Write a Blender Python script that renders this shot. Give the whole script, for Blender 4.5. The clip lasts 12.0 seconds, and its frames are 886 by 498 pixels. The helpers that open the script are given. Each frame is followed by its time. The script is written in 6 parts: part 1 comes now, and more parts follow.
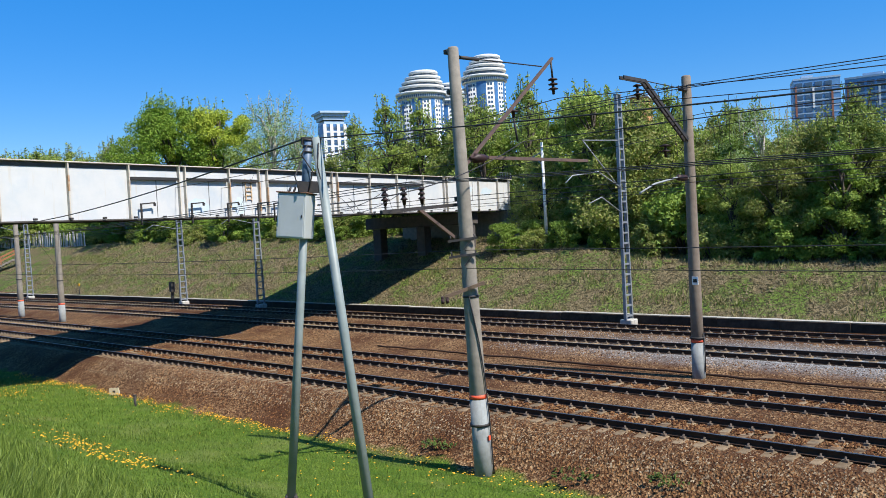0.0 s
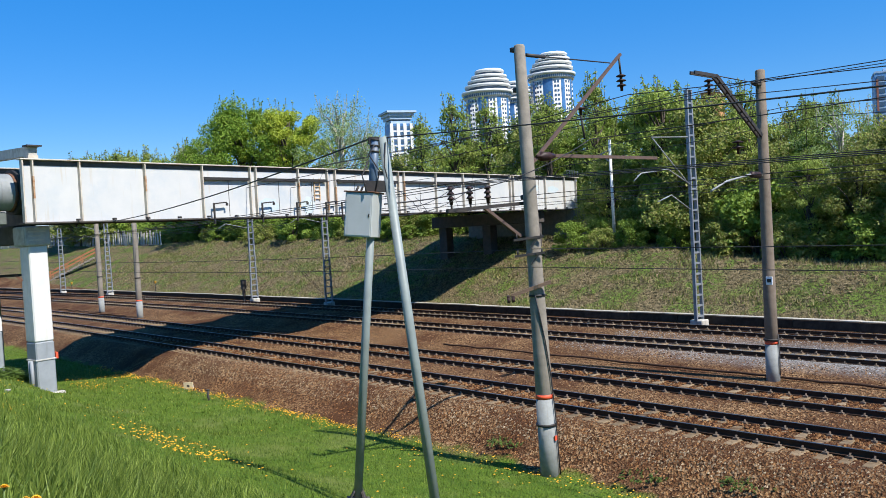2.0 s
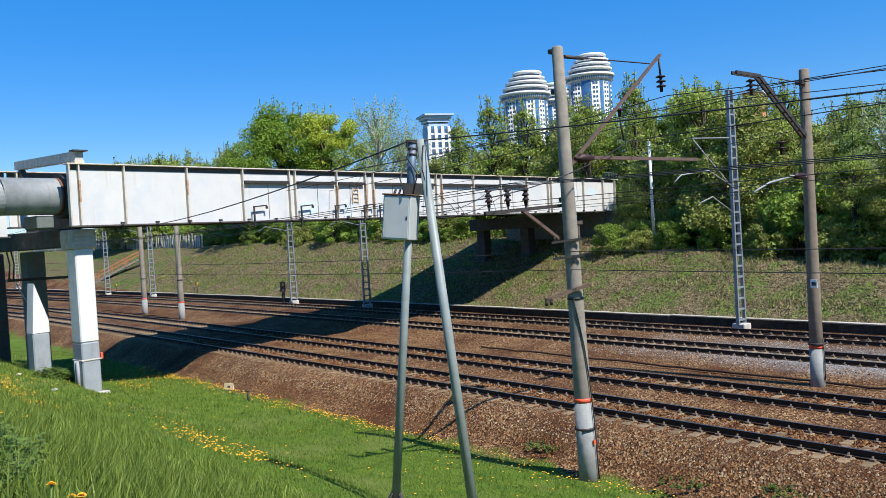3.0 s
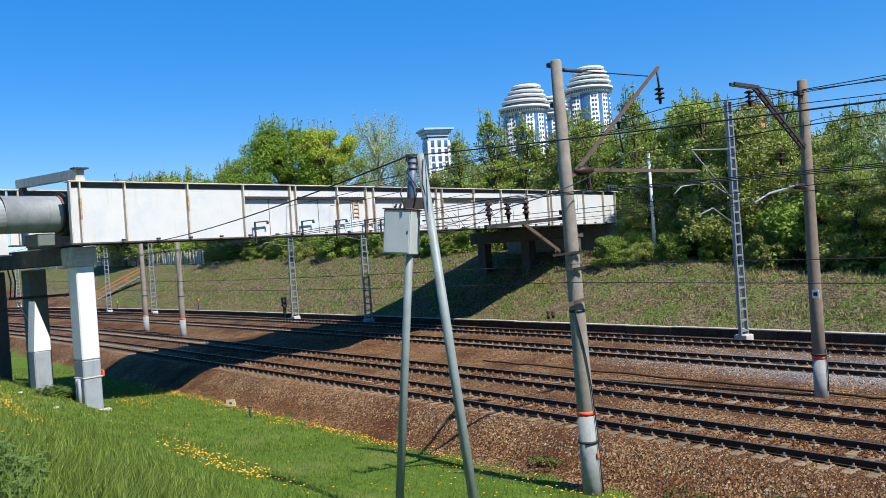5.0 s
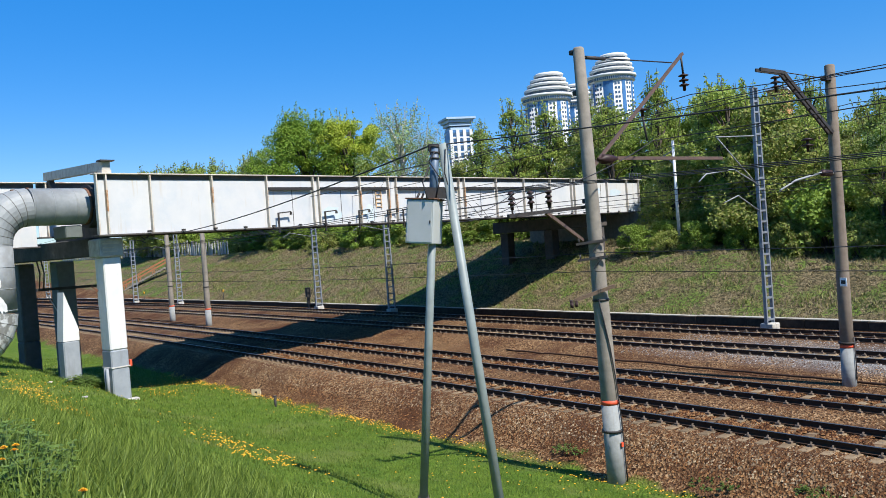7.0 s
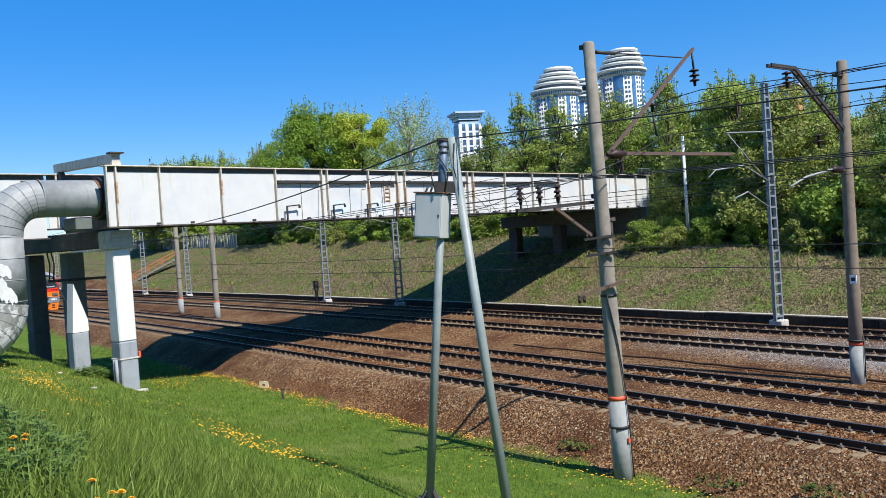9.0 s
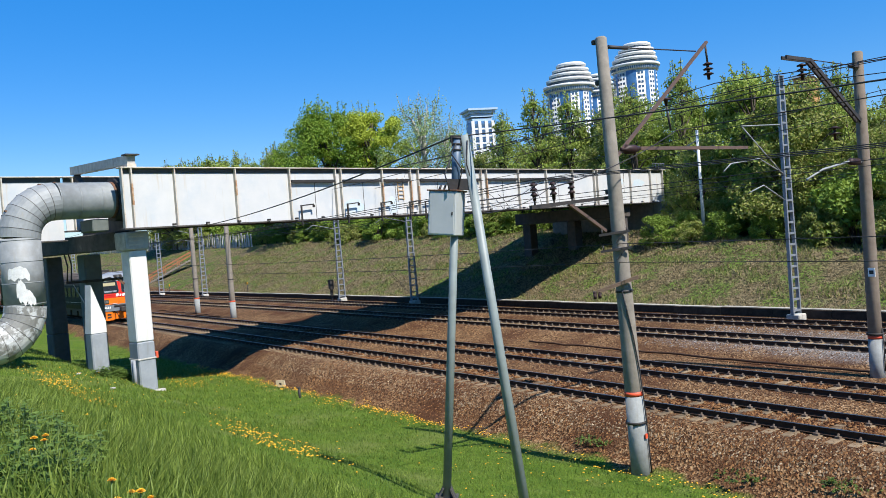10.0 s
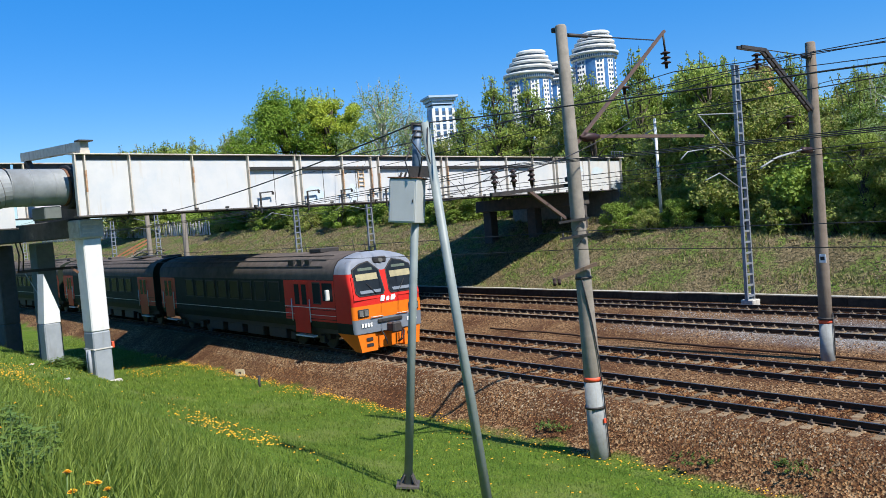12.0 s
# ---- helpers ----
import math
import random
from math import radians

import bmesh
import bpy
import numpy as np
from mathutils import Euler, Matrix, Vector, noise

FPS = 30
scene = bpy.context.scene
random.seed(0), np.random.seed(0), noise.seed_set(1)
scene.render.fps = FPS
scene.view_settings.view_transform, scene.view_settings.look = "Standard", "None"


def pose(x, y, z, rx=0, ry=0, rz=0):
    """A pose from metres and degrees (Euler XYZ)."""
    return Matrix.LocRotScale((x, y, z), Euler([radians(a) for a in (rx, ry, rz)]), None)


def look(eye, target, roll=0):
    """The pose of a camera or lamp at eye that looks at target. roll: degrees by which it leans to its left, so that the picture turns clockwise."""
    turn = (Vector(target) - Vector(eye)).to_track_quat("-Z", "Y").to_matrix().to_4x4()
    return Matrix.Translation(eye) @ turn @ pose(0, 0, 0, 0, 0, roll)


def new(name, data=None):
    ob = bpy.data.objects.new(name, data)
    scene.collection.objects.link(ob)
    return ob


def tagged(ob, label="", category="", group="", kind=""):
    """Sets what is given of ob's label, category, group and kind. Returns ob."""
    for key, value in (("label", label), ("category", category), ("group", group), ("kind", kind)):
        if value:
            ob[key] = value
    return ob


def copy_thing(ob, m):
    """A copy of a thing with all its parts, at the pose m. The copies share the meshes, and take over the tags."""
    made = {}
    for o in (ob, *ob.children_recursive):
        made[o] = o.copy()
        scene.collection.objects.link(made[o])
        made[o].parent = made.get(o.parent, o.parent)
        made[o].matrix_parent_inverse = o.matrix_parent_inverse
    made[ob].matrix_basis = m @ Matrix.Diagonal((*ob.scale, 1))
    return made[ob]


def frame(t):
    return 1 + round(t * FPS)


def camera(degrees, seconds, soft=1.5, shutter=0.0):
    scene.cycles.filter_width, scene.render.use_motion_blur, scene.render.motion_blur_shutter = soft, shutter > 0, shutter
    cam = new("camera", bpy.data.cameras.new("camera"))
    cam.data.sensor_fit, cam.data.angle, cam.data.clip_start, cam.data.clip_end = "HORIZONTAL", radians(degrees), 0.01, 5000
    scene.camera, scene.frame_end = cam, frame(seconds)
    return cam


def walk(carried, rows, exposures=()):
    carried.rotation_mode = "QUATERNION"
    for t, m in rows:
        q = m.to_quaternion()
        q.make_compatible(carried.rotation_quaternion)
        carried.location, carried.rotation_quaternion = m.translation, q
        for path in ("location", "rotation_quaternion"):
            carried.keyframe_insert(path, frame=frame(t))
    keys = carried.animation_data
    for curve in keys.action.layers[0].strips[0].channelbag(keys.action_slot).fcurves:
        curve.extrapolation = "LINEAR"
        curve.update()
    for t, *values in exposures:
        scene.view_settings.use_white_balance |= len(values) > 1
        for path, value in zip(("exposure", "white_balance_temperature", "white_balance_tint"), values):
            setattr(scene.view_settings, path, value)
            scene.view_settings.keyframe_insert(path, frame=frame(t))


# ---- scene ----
# ------------------------------------------------------------------ camera
cam = camera(57.0, 12.0, soft=0.5)
EYE = (0.0, 0.0, 5.5)
# seconds, pitch, roll, yaw in degrees: a hand-held turn on the spot
TURNS = [
    (0, -1.716, 3.295, 42.631),
    (0.5, -1.750, 3.246, 44.015),
    (1, -1.716, 3.253, 43.758),
    (1.5, -1.646, 3.263, 45.450),
    (2, -1.537, 3.363, 47.265),
    (2.5, -1.080, 3.492, 49.936),
    (3, -1.202, 3.433, 49.910),
    (5, -0.224, 4.001, 49.968),
    (5.5, -0.239, 4.432, 50.154),
    (6, -0.339, 4.483, 50.595),
    (6.5, -0.397, 4.482, 51.077),
    (7, -0.841, 4.323, 51.565),
    (9, -1.203, 3.926, 52.146),
    (9.5, -0.956, 4.020, 52.902),
    (10, -1.304, 4.607, 53.136),
    (10.5, -1.760, 5.045, 53.376),
    (11, -1.946, 4.855, 53.470),
    (11.5, -2.226, 4.757, 52.887),
    (12, -2.409, 4.649, 50.368),
]
walk(cam, [(t, pose(*EYE, 90 + p, r, y)) for t, p, r, y in TURNS])

# ------------------------------------------------------------------ light
SUN_UP = 51.0
SUN_TURN = 6.0
world = bpy.data.worlds.new("sky")
scene.world = world
world.use_nodes = True
wn = world.node_tree.nodes
wn.clear()
sky = wn.new("ShaderNodeTexSky")
sky.sky_type = "NISHITA"
sky.sun_disc = False
sky.sun_elevation, sky.sun_rotation = radians(SUN_UP), radians(90 - SUN_TURN)
sky.air_density, sky.dust_density, sky.ozone_density = 1.0, 0.0, 3.0
bg, wo = wn.new("ShaderNodeBackground"), wn.new("ShaderNodeOutputWorld")
bg.inputs["Strength"].default_value = 0.094
rich = wn.new("ShaderNodeHueSaturation")
rich.inputs["Saturation"].default_value = 1.5
rich.inputs["Hue"].default_value = 0.511
world.node_tree.links.new(sky.outputs[0], rich.inputs["Color"])
even = wn.new("ShaderNodeMix")
even.data_type = "RGBA"
even.inputs[0].default_value = 0.45
even.inputs[7].default_value = (0.40, 2.35, 6.35, 1)
world.node_tree.links.new(rich.outputs[0], even.inputs[6])
world.node_tree.links.new(even.outputs[2], bg.inputs[0])
world.node_tree.links.new(bg.outputs[0], wo.inputs[0])
sun = new("sun", bpy.data.lights.new("sun", "SUN"))
sun.data.energy, sun.data.angle, sun.data.color = 5.0, radians(0.55), (1.0, 0.95, 0.87)
flat = math.cos(radians(SUN_UP)) * 100
sun.matrix_world = look((flat * math.cos(radians(SUN_TURN)), flat * math.sin(radians(SUN_TURN)), math.sin(radians(SUN_UP)) * 100), (0, 0, 0))
scene.view_settings.exposure = 0.68


# ------------------------------------------------------------------ materials
def mat(name, c1, c2=None, scale=6.0, rough=0.8, metal=0.0, bump=0.0, bscale=None, c3=None, s3=0.7, lim=(0.55, 0.7),
        stretch=(1, 1, 1), spread=0.0, space="Object", spec=0.5, streak=None):
    """A node material: two tones by fine noise, a third by large patches, bump, and a little spread from piece to piece."""
    m = bpy.data.materials.new(name)
    m.use_nodes = True
    nt, L = m.node_tree, m.node_tree.links.new
    bsdf = nt.nodes["Principled BSDF"]
    bsdf.inputs["Roughness"].default_value, bsdf.inputs["Metallic"].default_value = rough, metal
    bsdf.inputs["Specular IOR Level"].default_value = spec
    c2 = c2 or tuple(v * 0.75 for v in c1)
    if space == "World":
        src = nt.nodes.new("ShaderNodeNewGeometry").outputs["Position"]
    else:
        src = nt.nodes.new("ShaderNodeTexCoord").outputs["Object"]
    mp = nt.nodes.new("ShaderNodeMapping")
    mp.inputs["Scale"].default_value = stretch
    L(src, mp.inputs["Vector"])

    def noisy(s, detail=5.0, r=0.6):
        n = nt.nodes.new("ShaderNodeTexNoise")
        n.inputs["Scale"].default_value, n.inputs["Detail"].default_value, n.inputs["Roughness"].default_value = s, detail, r
        L(mp.outputs[0], n.inputs["Vector"])
        return n.outputs["Fac"]

    def mixed(f, a, b):
        x = nt.nodes.new("ShaderNodeMix")
        x.data_type = "RGBA"
        L(f, x.inputs[0])
        for v, i in ((a, 6), (b, 7)):
            if isinstance(v, tuple):
                x.inputs[i].default_value = (*v, 1)
            else:
                L(v, x.inputs[i])
        return x.outputs[2]

    def ramp(f, a, b):
        r = nt.nodes.new("ShaderNodeMapRange")
        r.inputs["From Min"].default_value, r.inputs["From Max"].default_value = a, b
        L(f, r.inputs["Value"])
        return r.outputs[0]

    col = mixed(ramp(noisy(scale), 0.35, 0.65), c1, c2)
    if c3:
        col = mixed(ramp(noisy(s3, 6.0, 0.65), *lim), col, c3)
    if streak:
        mp2 = nt.nodes.new("ShaderNodeMapping")
        mp2.inputs["Scale"].default_value = (3.0, 3.0, 0.25)
        L(src, mp2.inputs["Vector"])
        n = nt.nodes.new("ShaderNodeTexNoise")
        n.inputs["Scale"].default_value, n.inputs["Detail"].default_value = 1.6, 6.0
        L(mp2.outputs[0], n.inputs["Vector"])
        col = mixed(ramp(n.outputs["Fac"], 0.6, 0.76), col, streak)
    if spread:
        oi = nt.nodes.new("ShaderNodeObjectInfo")
        hs = nt.nodes.new("ShaderNodeHueSaturation")
        L(ramp2(nt, oi.outputs["Random"], 1 - spread, 1 + spread), hs.inputs["Value"])
        L(col, hs.inputs["Color"])
        col = hs.outputs[0]
    L(col, bsdf.inputs["Base Color"])
    if bump:
        b = nt.nodes.new("ShaderNodeBump")
        b.inputs["Strength"].default_value, b.inputs["Distance"].default_value = min(1.0, bump), 0.02 * max(1.0, bump)
        L(noisy(bscale or scale * 3, 4.0), b.inputs["Height"])
        L(b.outputs[0], bsdf.inputs["Normal"])
    return m


def ramp2(nt, value, lo, hi):
    r = nt.nodes.new("ShaderNodeMapRange")
    r.inputs["To Min"].default_value, r.inputs["To Max"].default_value = lo, hi
    nt.links.new(value, r.inputs["Value"])
    return r.outputs[0]


def leafy(name, a, b, dry=None, rough=0.55):
    """Leaves: tones vary from leaf to leaf, with a little light let through."""
    m = bpy.data.materials.new(name)
    m.use_nodes = True
    nt, L = m.node_tree, m.node_tree.links.new
    bsdf = nt.nodes["Principled BSDF"]
    bsdf.inputs["Roughness"].default_value = rough
    bsdf.inputs["Specular IOR Level"].default_value = 0.25
    g = nt.nodes.new("ShaderNodeNewGeometry")
    cr = nt.nodes.new("ShaderNodeValToRGB")
    cr.color_ramp.elements[0].color, cr.color_ramp.elements[1].color = (*a, 1), (*b, 1)
    if dry:
        e = cr.color_ramp.elements.new(0.88)
        e.color = (*dry, 1)
        cr.color_ramp.elements[1].position = 0.8
    L(g.outputs["Random Per Island"], cr.inputs[0])
    oi = nt.nodes.new("ShaderNodeObjectInfo")
    hs = nt.nodes.new("ShaderNodeHueSaturation")
    L(ramp2(nt, oi.outputs["Random"], 0.8, 1.2), hs.inputs["Value"])
    L(cr.outputs[0], hs.inputs["Color"])
    L(hs.outputs[0], bsdf.inputs["Base Color"])
    tr = nt.nodes.new("ShaderNodeBsdfTranslucent")
    L(hs.outputs[0], tr.inputs["Color"])
    mx = nt.nodes.new("ShaderNodeMixShader")
    mx.inputs[0].default_value = 0.38
    L(bsdf.outputs[0], mx.inputs[1])
    L(tr.outputs[0], mx.inputs[2])
    L(mx.outputs[0], nt.nodes["Material Output"].inputs["Surface"])
    return m


M_RAIL = mat("rusty_steel_rail", (0.04, 0.025, 0.018), (0.06, 0.034, 0.022), 4, 0.85, 0.0, 0.3, spec=0.15)
M_RAILTOP = mat("polished_rail_head", (0.28, 0.272, 0.264), (0.2, 0.192, 0.184), 8, 0.35, 0.9)
M_SLEEPER = mat("sleeper_concrete", (0.215, 0.16, 0.10), (0.13, 0.09, 0.055), 5, 0.95, 0, 0.5, c3=(0.085, 0.05, 0.03), s3=1.5, lim=(0.5, 0.62), spread=0.25, spec=0.1)
M_WHITE = mat("worn_white_paint", (0.535, 0.535, 0.525), (0.49, 0.50, 0.50), 1.2, 0.6, 0, 0.15, c3=(0.40, 0.45, 0.49), s3=0.45, lim=(0.5, 0.75), streak=(0.47, 0.42, 0.34))
M_STIFF = mat("dirty_white_steel", (0.558, 0.513, 0.432), (0.432, 0.369, 0.297), 3, 0.7, 0, 0.2, c3=(0.297, 0.171, 0.099), s3=1.1, lim=(0.6, 0.72))
M_RUST = mat("rusted_steel", (0.176, 0.08, 0.044), (0.104, 0.052, 0.032), 7, 0.85, 0.1, 0.4)
M_WOOD = mat("weathered_brown_wood", (0.19, 0.125, 0.085), (0.12, 0.078, 0.052), 8, 0.9, 0, 0.3, stretch=(1, 1, 5))
M_RUSTPAINT = mat("rust_red_primer", (0.11, 0.065, 0.05), (0.075, 0.05, 0.042), 6, 0.8, 0, 0.2)
M_DARK = mat("dark_steel", (0.028, 0.0264, 0.0264), (0.048, 0.04, 0.036), 5, 0.65, 0.2, 0.2)
# dark tone that includes the shade under the deck and at the abutment
M_UNDER = mat("underside_and_shade_dark", (0.048, 0.044, 0.044), (0.08, 0.068, 0.06), 3, 0.8, 0, 0.2)
M_CONC = mat("old_concrete", (0.248, 0.22, 0.184), (0.18, 0.16, 0.132), 4, 0.92, 0, 0.4, c3=(0.16, 0.144, 0.128), s3=0.9, streak=(0.152, 0.132, 0.116))
M_CONC_BROWN = mat("brown_stained_concrete", (0.20, 0.16, 0.122), (0.15, 0.117, 0.09), 4, 0.92, 0, 0.4, c3=(0.20, 0.17, 0.135), s3=0.6, streak=(0.09, 0.068, 0.05))
M_CONC_LIGHT = mat("light_concrete", (0.448, 0.432, 0.392), (0.352, 0.336, 0.304), 4, 0.9, 0, 0.4, c3=(0.24, 0.224, 0.2), s3=0.8, streak=(0.208, 0.192, 0.16))
# wall face coloured dark for its shaded side; paler coping for the sunlit top
M_KERB = mat("shade_dark_wall_concrete", (0.062, 0.048, 0.036), (0.036, 0.028, 0.021), 3, 0.95, 0, 0.4, c3=(0.024, 0.019, 0.015), s3=0.9, spread=0.2, spec=0.1)
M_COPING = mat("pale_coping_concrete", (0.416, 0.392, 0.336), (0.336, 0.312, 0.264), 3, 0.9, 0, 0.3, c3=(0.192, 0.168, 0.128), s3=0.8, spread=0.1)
M_COLW = mat("whitewashed_concrete", (0.63, 0.63, 0.612), (0.558, 0.558, 0.54), 3, 0.85, 0, 0.2, streak=(0.54, 0.513, 0.45))
M_COLG = mat("grey_painted_concrete", (0.264, 0.288, 0.312), (0.224, 0.248, 0.272), 3, 0.75, 0, 0.2, streak=(0.192, 0.2, 0.208))
M_PIPE = mat("galvanised_sheet", (0.264, 0.28, 0.284), (0.2, 0.216, 0.22), 2.5, 0.62, 0.12, 0.15, c3=(0.192, 0.196, 0.192), s3=0.8, streak=(0.24, 0.232, 0.208))
M_SEAM = mat("grimy_sheet_seam", (0.12, 0.115, 0.105), (0.09, 0.085, 0.08), 4, 0.8)
M_PIPE_W = mat("patched_aluminium_foil", (0.50, 0.51, 0.50), (0.40, 0.41, 0.40), 3, 0.6, 0.1, 0.4, c3=(0.18, 0.18, 0.165), s3=1.1, lim=(0.47, 0.53))
M_GREYPAINT = mat("grey_steel_paint", (0.225, 0.262, 0.255), (0.185, 0.215, 0.21), 4, 0.5, 0, 0.1, streak=(0.208, 0.224, 0.216))
M_BLUEPAINT = mat("blue_grey_steel_paint", (0.08, 0.136, 0.216), (0.056, 0.088, 0.136), 5, 0.5, 0, 0.1, c3=(0.128, 0.096, 0.08), s3=2.0)
M_BOX = mat("grey_cabinet_paint", (0.416, 0.436, 0.424), (0.368, 0.388, 0.38), 2, 0.45, 0, 0.05, streak=(0.288, 0.288, 0.264))
M_RED = mat("signal_red_paint", (0.72, 0.095, 0.035), (0.62, 0.075, 0.03), 5, 0.6)
M_GALV = mat("galvanised_lattice_steel", (0.25, 0.27, 0.30), (0.19, 0.21, 0.235), 5, 0.5, 0.3)
M_WIRE = mat("weathered_wire", (0.024, 0.024, 0.028), (0.04, 0.036, 0.036), 5, 0.6, 0.3)
M_INSUL = mat("brown_porcelain", (0.035, 0.017, 0.016), (0.024, 0.013, 0.013), 5, 0.5, spec=0.25)
M_BARK = mat("bark", (0.08, 0.064, 0.048), (0.048, 0.0384, 0.0288), 8, 0.95, 0, 0.6)
M_BIRCH = mat("birch_bark", (0.44, 0.416, 0.376), (0.24, 0.216, 0.192), 3, 0.9, 0, 0.3, stretch=(1, 1, 4))
M_LEAF_FRESH = leafy("fresh_spring_leaves", (0.136, 0.24, 0.024), (0.248, 0.352, 0.048))
M_LEAF_MID = leafy("mid_green_leaves", (0.14, 0.22, 0.03), (0.28, 0.35, 0.06), dry=(0.34, 0.33, 0.11))
M_LEAF_DEEP = leafy("deep_green_leaves", (0.135, 0.22, 0.03), (0.26, 0.35, 0.065))
M_LEAF_OLIVE = leafy("olive_spring_leaves", (0.18, 0.26, 0.045), (0.34, 0.40, 0.095))
M_LEAF_GOLD = leafy("yellow_green_leaves", (0.24, 0.31, 0.03), (0.40, 0.45, 0.06))
M_LEAF_PALE = leafy("pale_budding_leaves", (0.22, 0.34, 0.085), (0.32, 0.43, 0.15), dry=(0.34, 0.40, 0.18))
M_BLADE = leafy("grass_blades", (0.052, 0.095, 0.012), (0.21, 0.275, 0.05))
M_YELLOW = mat("dandelion_yellow", (0.70, 0.38, 0.010), (0.62, 0.29, 0.007), 20, 0.7)
M_STEM = mat("flower_stem_green", (0.128, 0.192, 0.048), (0.096, 0.144, 0.04), 20, 0.7)
M_GLASS = mat("dark_window_glass", (0.018, 0.024, 0.03), (0.012, 0.016, 0.02), 2, 0.25, 0, spec=0.05)
M_T_RED = mat("train_red_enamel", (0.528, 0.024, 0.0176), (0.48, 0.0224, 0.016), 3, 0.42, 0, 0.03, spec=0.15)
M_T_ORANGE = mat("train_orange_enamel", (0.688, 0.16, 0.0096), (0.624, 0.136, 0.0096), 3, 0.45, 0, 0.03, spec=0.2, c3=(0.36, 0.096, 0.024), s3=2.2, lim=(0.64, 0.78))
M_T_GREY = mat("train_blue_grey_enamel", (0.16, 0.184, 0.216), (0.136, 0.16, 0.188), 3, 0.45)
M_T_SILVER = mat("train_silver_grey_enamel", (0.20, 0.22, 0.26), (0.17, 0.19, 0.225), 3, 0.5, 0.0, spec=0.2, streak=(0.13, 0.12, 0.11))
# grey-green taken near black, so the paint holds the side's shade
M_T_SIDE = mat("train_grey_green_with_shade", (0.022, 0.030, 0.022), (0.016, 0.022, 0.017), 2, 0.6, 0, 0.03, spec=0.05, streak=(0.024, 0.0256, 0.0192))
M_T_ROOF = mat("dusty_train_roof", (0.12, 0.10, 0.088), (0.08, 0.068, 0.06), 2, 0.9, 0, 0.1, spec=0.05, c3=(0.104, 0.084, 0.076), s3=0.9)
M_T_STRIPE = mat("train_pale_stripe", (0.558, 0.558, 0.54), (0.495, 0.495, 0.477), 4, 0.5)
M_BLACK = mat("black_rubber_grease_and_shade", (0.0144, 0.0136, 0.0136), (0.024, 0.0216, 0.02), 6, 0.7)
M_CHALK = mat("white_lettering", (0.765, 0.765, 0.765), (0.72, 0.72, 0.72), 9, 0.6)
M_STAIR = mat("orange_brown_rail_paint", (0.336, 0.136, 0.056), (0.272, 0.104, 0.048), 5, 0.7)
M_FOIL = mat("torn_bright_foil", (0.648, 0.648, 0.63), (0.54, 0.54, 0.522), 6, 0.5, 0.1, 0.3)
M_FOOT = mat("grey_whitewashed_concrete", (0.27, 0.285, 0.28), (0.21, 0.22, 0.215), 5, 0.9, 0, 0.3, c3=(0.192, 0.176, 0.16), s3=1.3, streak=(0.2, 0.192, 0.176))
# stained cap-beam concrete, darkened further to include the bridge's shade
M_CAPSHADE = mat("stained_concrete_with_shade", (0.085, 0.08, 0.072), (0.055, 0.052, 0.048), 3, 0.95, 0, 0.3, c3=(0.15, 0.14, 0.12), s3=1.3, lim=(0.58, 0.7), spec=0.1)
# column colour with the bridge's shade mixed into it
M_SHADED = mat("shade_toned_grey_green", (0.125, 0.145, 0.138), (0.10, 0.115, 0.108), 3, 0.85, 0, 0.2, streak=(0.13, 0.14, 0.13))
# dark grey for the girder's edge, its joints and painted shade
M_STRIP = mat("grey_edge_and_shade", (0.088, 0.084, 0.08), (0.064, 0.06, 0.056), 3, 0.7, 0, 0.1)
M_FADED = mat("faded_rusty_primer", (0.50, 0.30, 0.15), (0.56, 0.44, 0.30), 9, 0.9)
M_RUNS = mat("orange_rust_run", (0.30, 0.14, 0.06), (0.46, 0.33, 0.21), 5, 0.9, 0, 0.2)
M_CREAM = mat("aged_cream_paint", (0.50, 0.42, 0.27), (0.42, 0.35, 0.22), 6, 0.8)
M_CLIP = mat("dusty_rail_clip", (0.176, 0.132, 0.096), (0.12, 0.088, 0.064), 8, 0.8, 0.1)
M_BLUEWASH = mat("pale_blue_paint_patch", (0.43, 0.525, 0.575), (0.52, 0.57, 0.59), 2.5, 0.7)


# ------------------------------------------------------------------ mesh helpers
def part(name, bm, material, parent=None, label="", smooth=False):
    """Link a bmesh as one mesh object, under a thing or a part."""
    me = bpy.data.meshes.new(name)
    bm.normal_update()
    bm.to_mesh(me)
    bm.free()
    for m in material if isinstance(material, (list, tuple)) else [material]:
        me.materials.append(m)
    if smooth:
        for p in me.polygons:
            p.use_smooth = True
    ob = new(name, me)
    ob.parent = parent
    if label:
        ob["label"] = label
    return ob


def shared(name, mesh, parent, m):
    ob = new(name, mesh)
    ob.parent = parent
    ob.matrix_basis = m
    return ob


def thing(name, label, category, group="", m=None, kind=""):
    ob = tagged(new(name), label, category, group, kind)
    if m is not None:
        ob.matrix_basis = m
    return ob


def box(bm, x0, x1, y0, y1, z0, z1, bevel=0.0, mi=0):
    vs = [bm.verts.new((x, y, z)) for x in (x0, x1) for y in (y0, y1) for z in (z0, z1)]
    fs = [bm.faces.new([vs[i] for i in q]) for q in ((0, 1, 3, 2), (4, 6, 7, 5), (0, 4, 5, 1), (2, 3, 7, 6), (0, 2, 6, 4), (1, 5, 7, 3))]
    for f in fs:
        f.material_index = mi
    if bevel:
        es = list({e for f in fs for e in f.edges})
        bmesh.ops.bevel(bm, geom=es, offset=bevel, segments=1, affect="EDGES")
    return vs


def boxed(*a, **k):
    bm = bmesh.new()
    box(bm, *a, **k)
    return bm


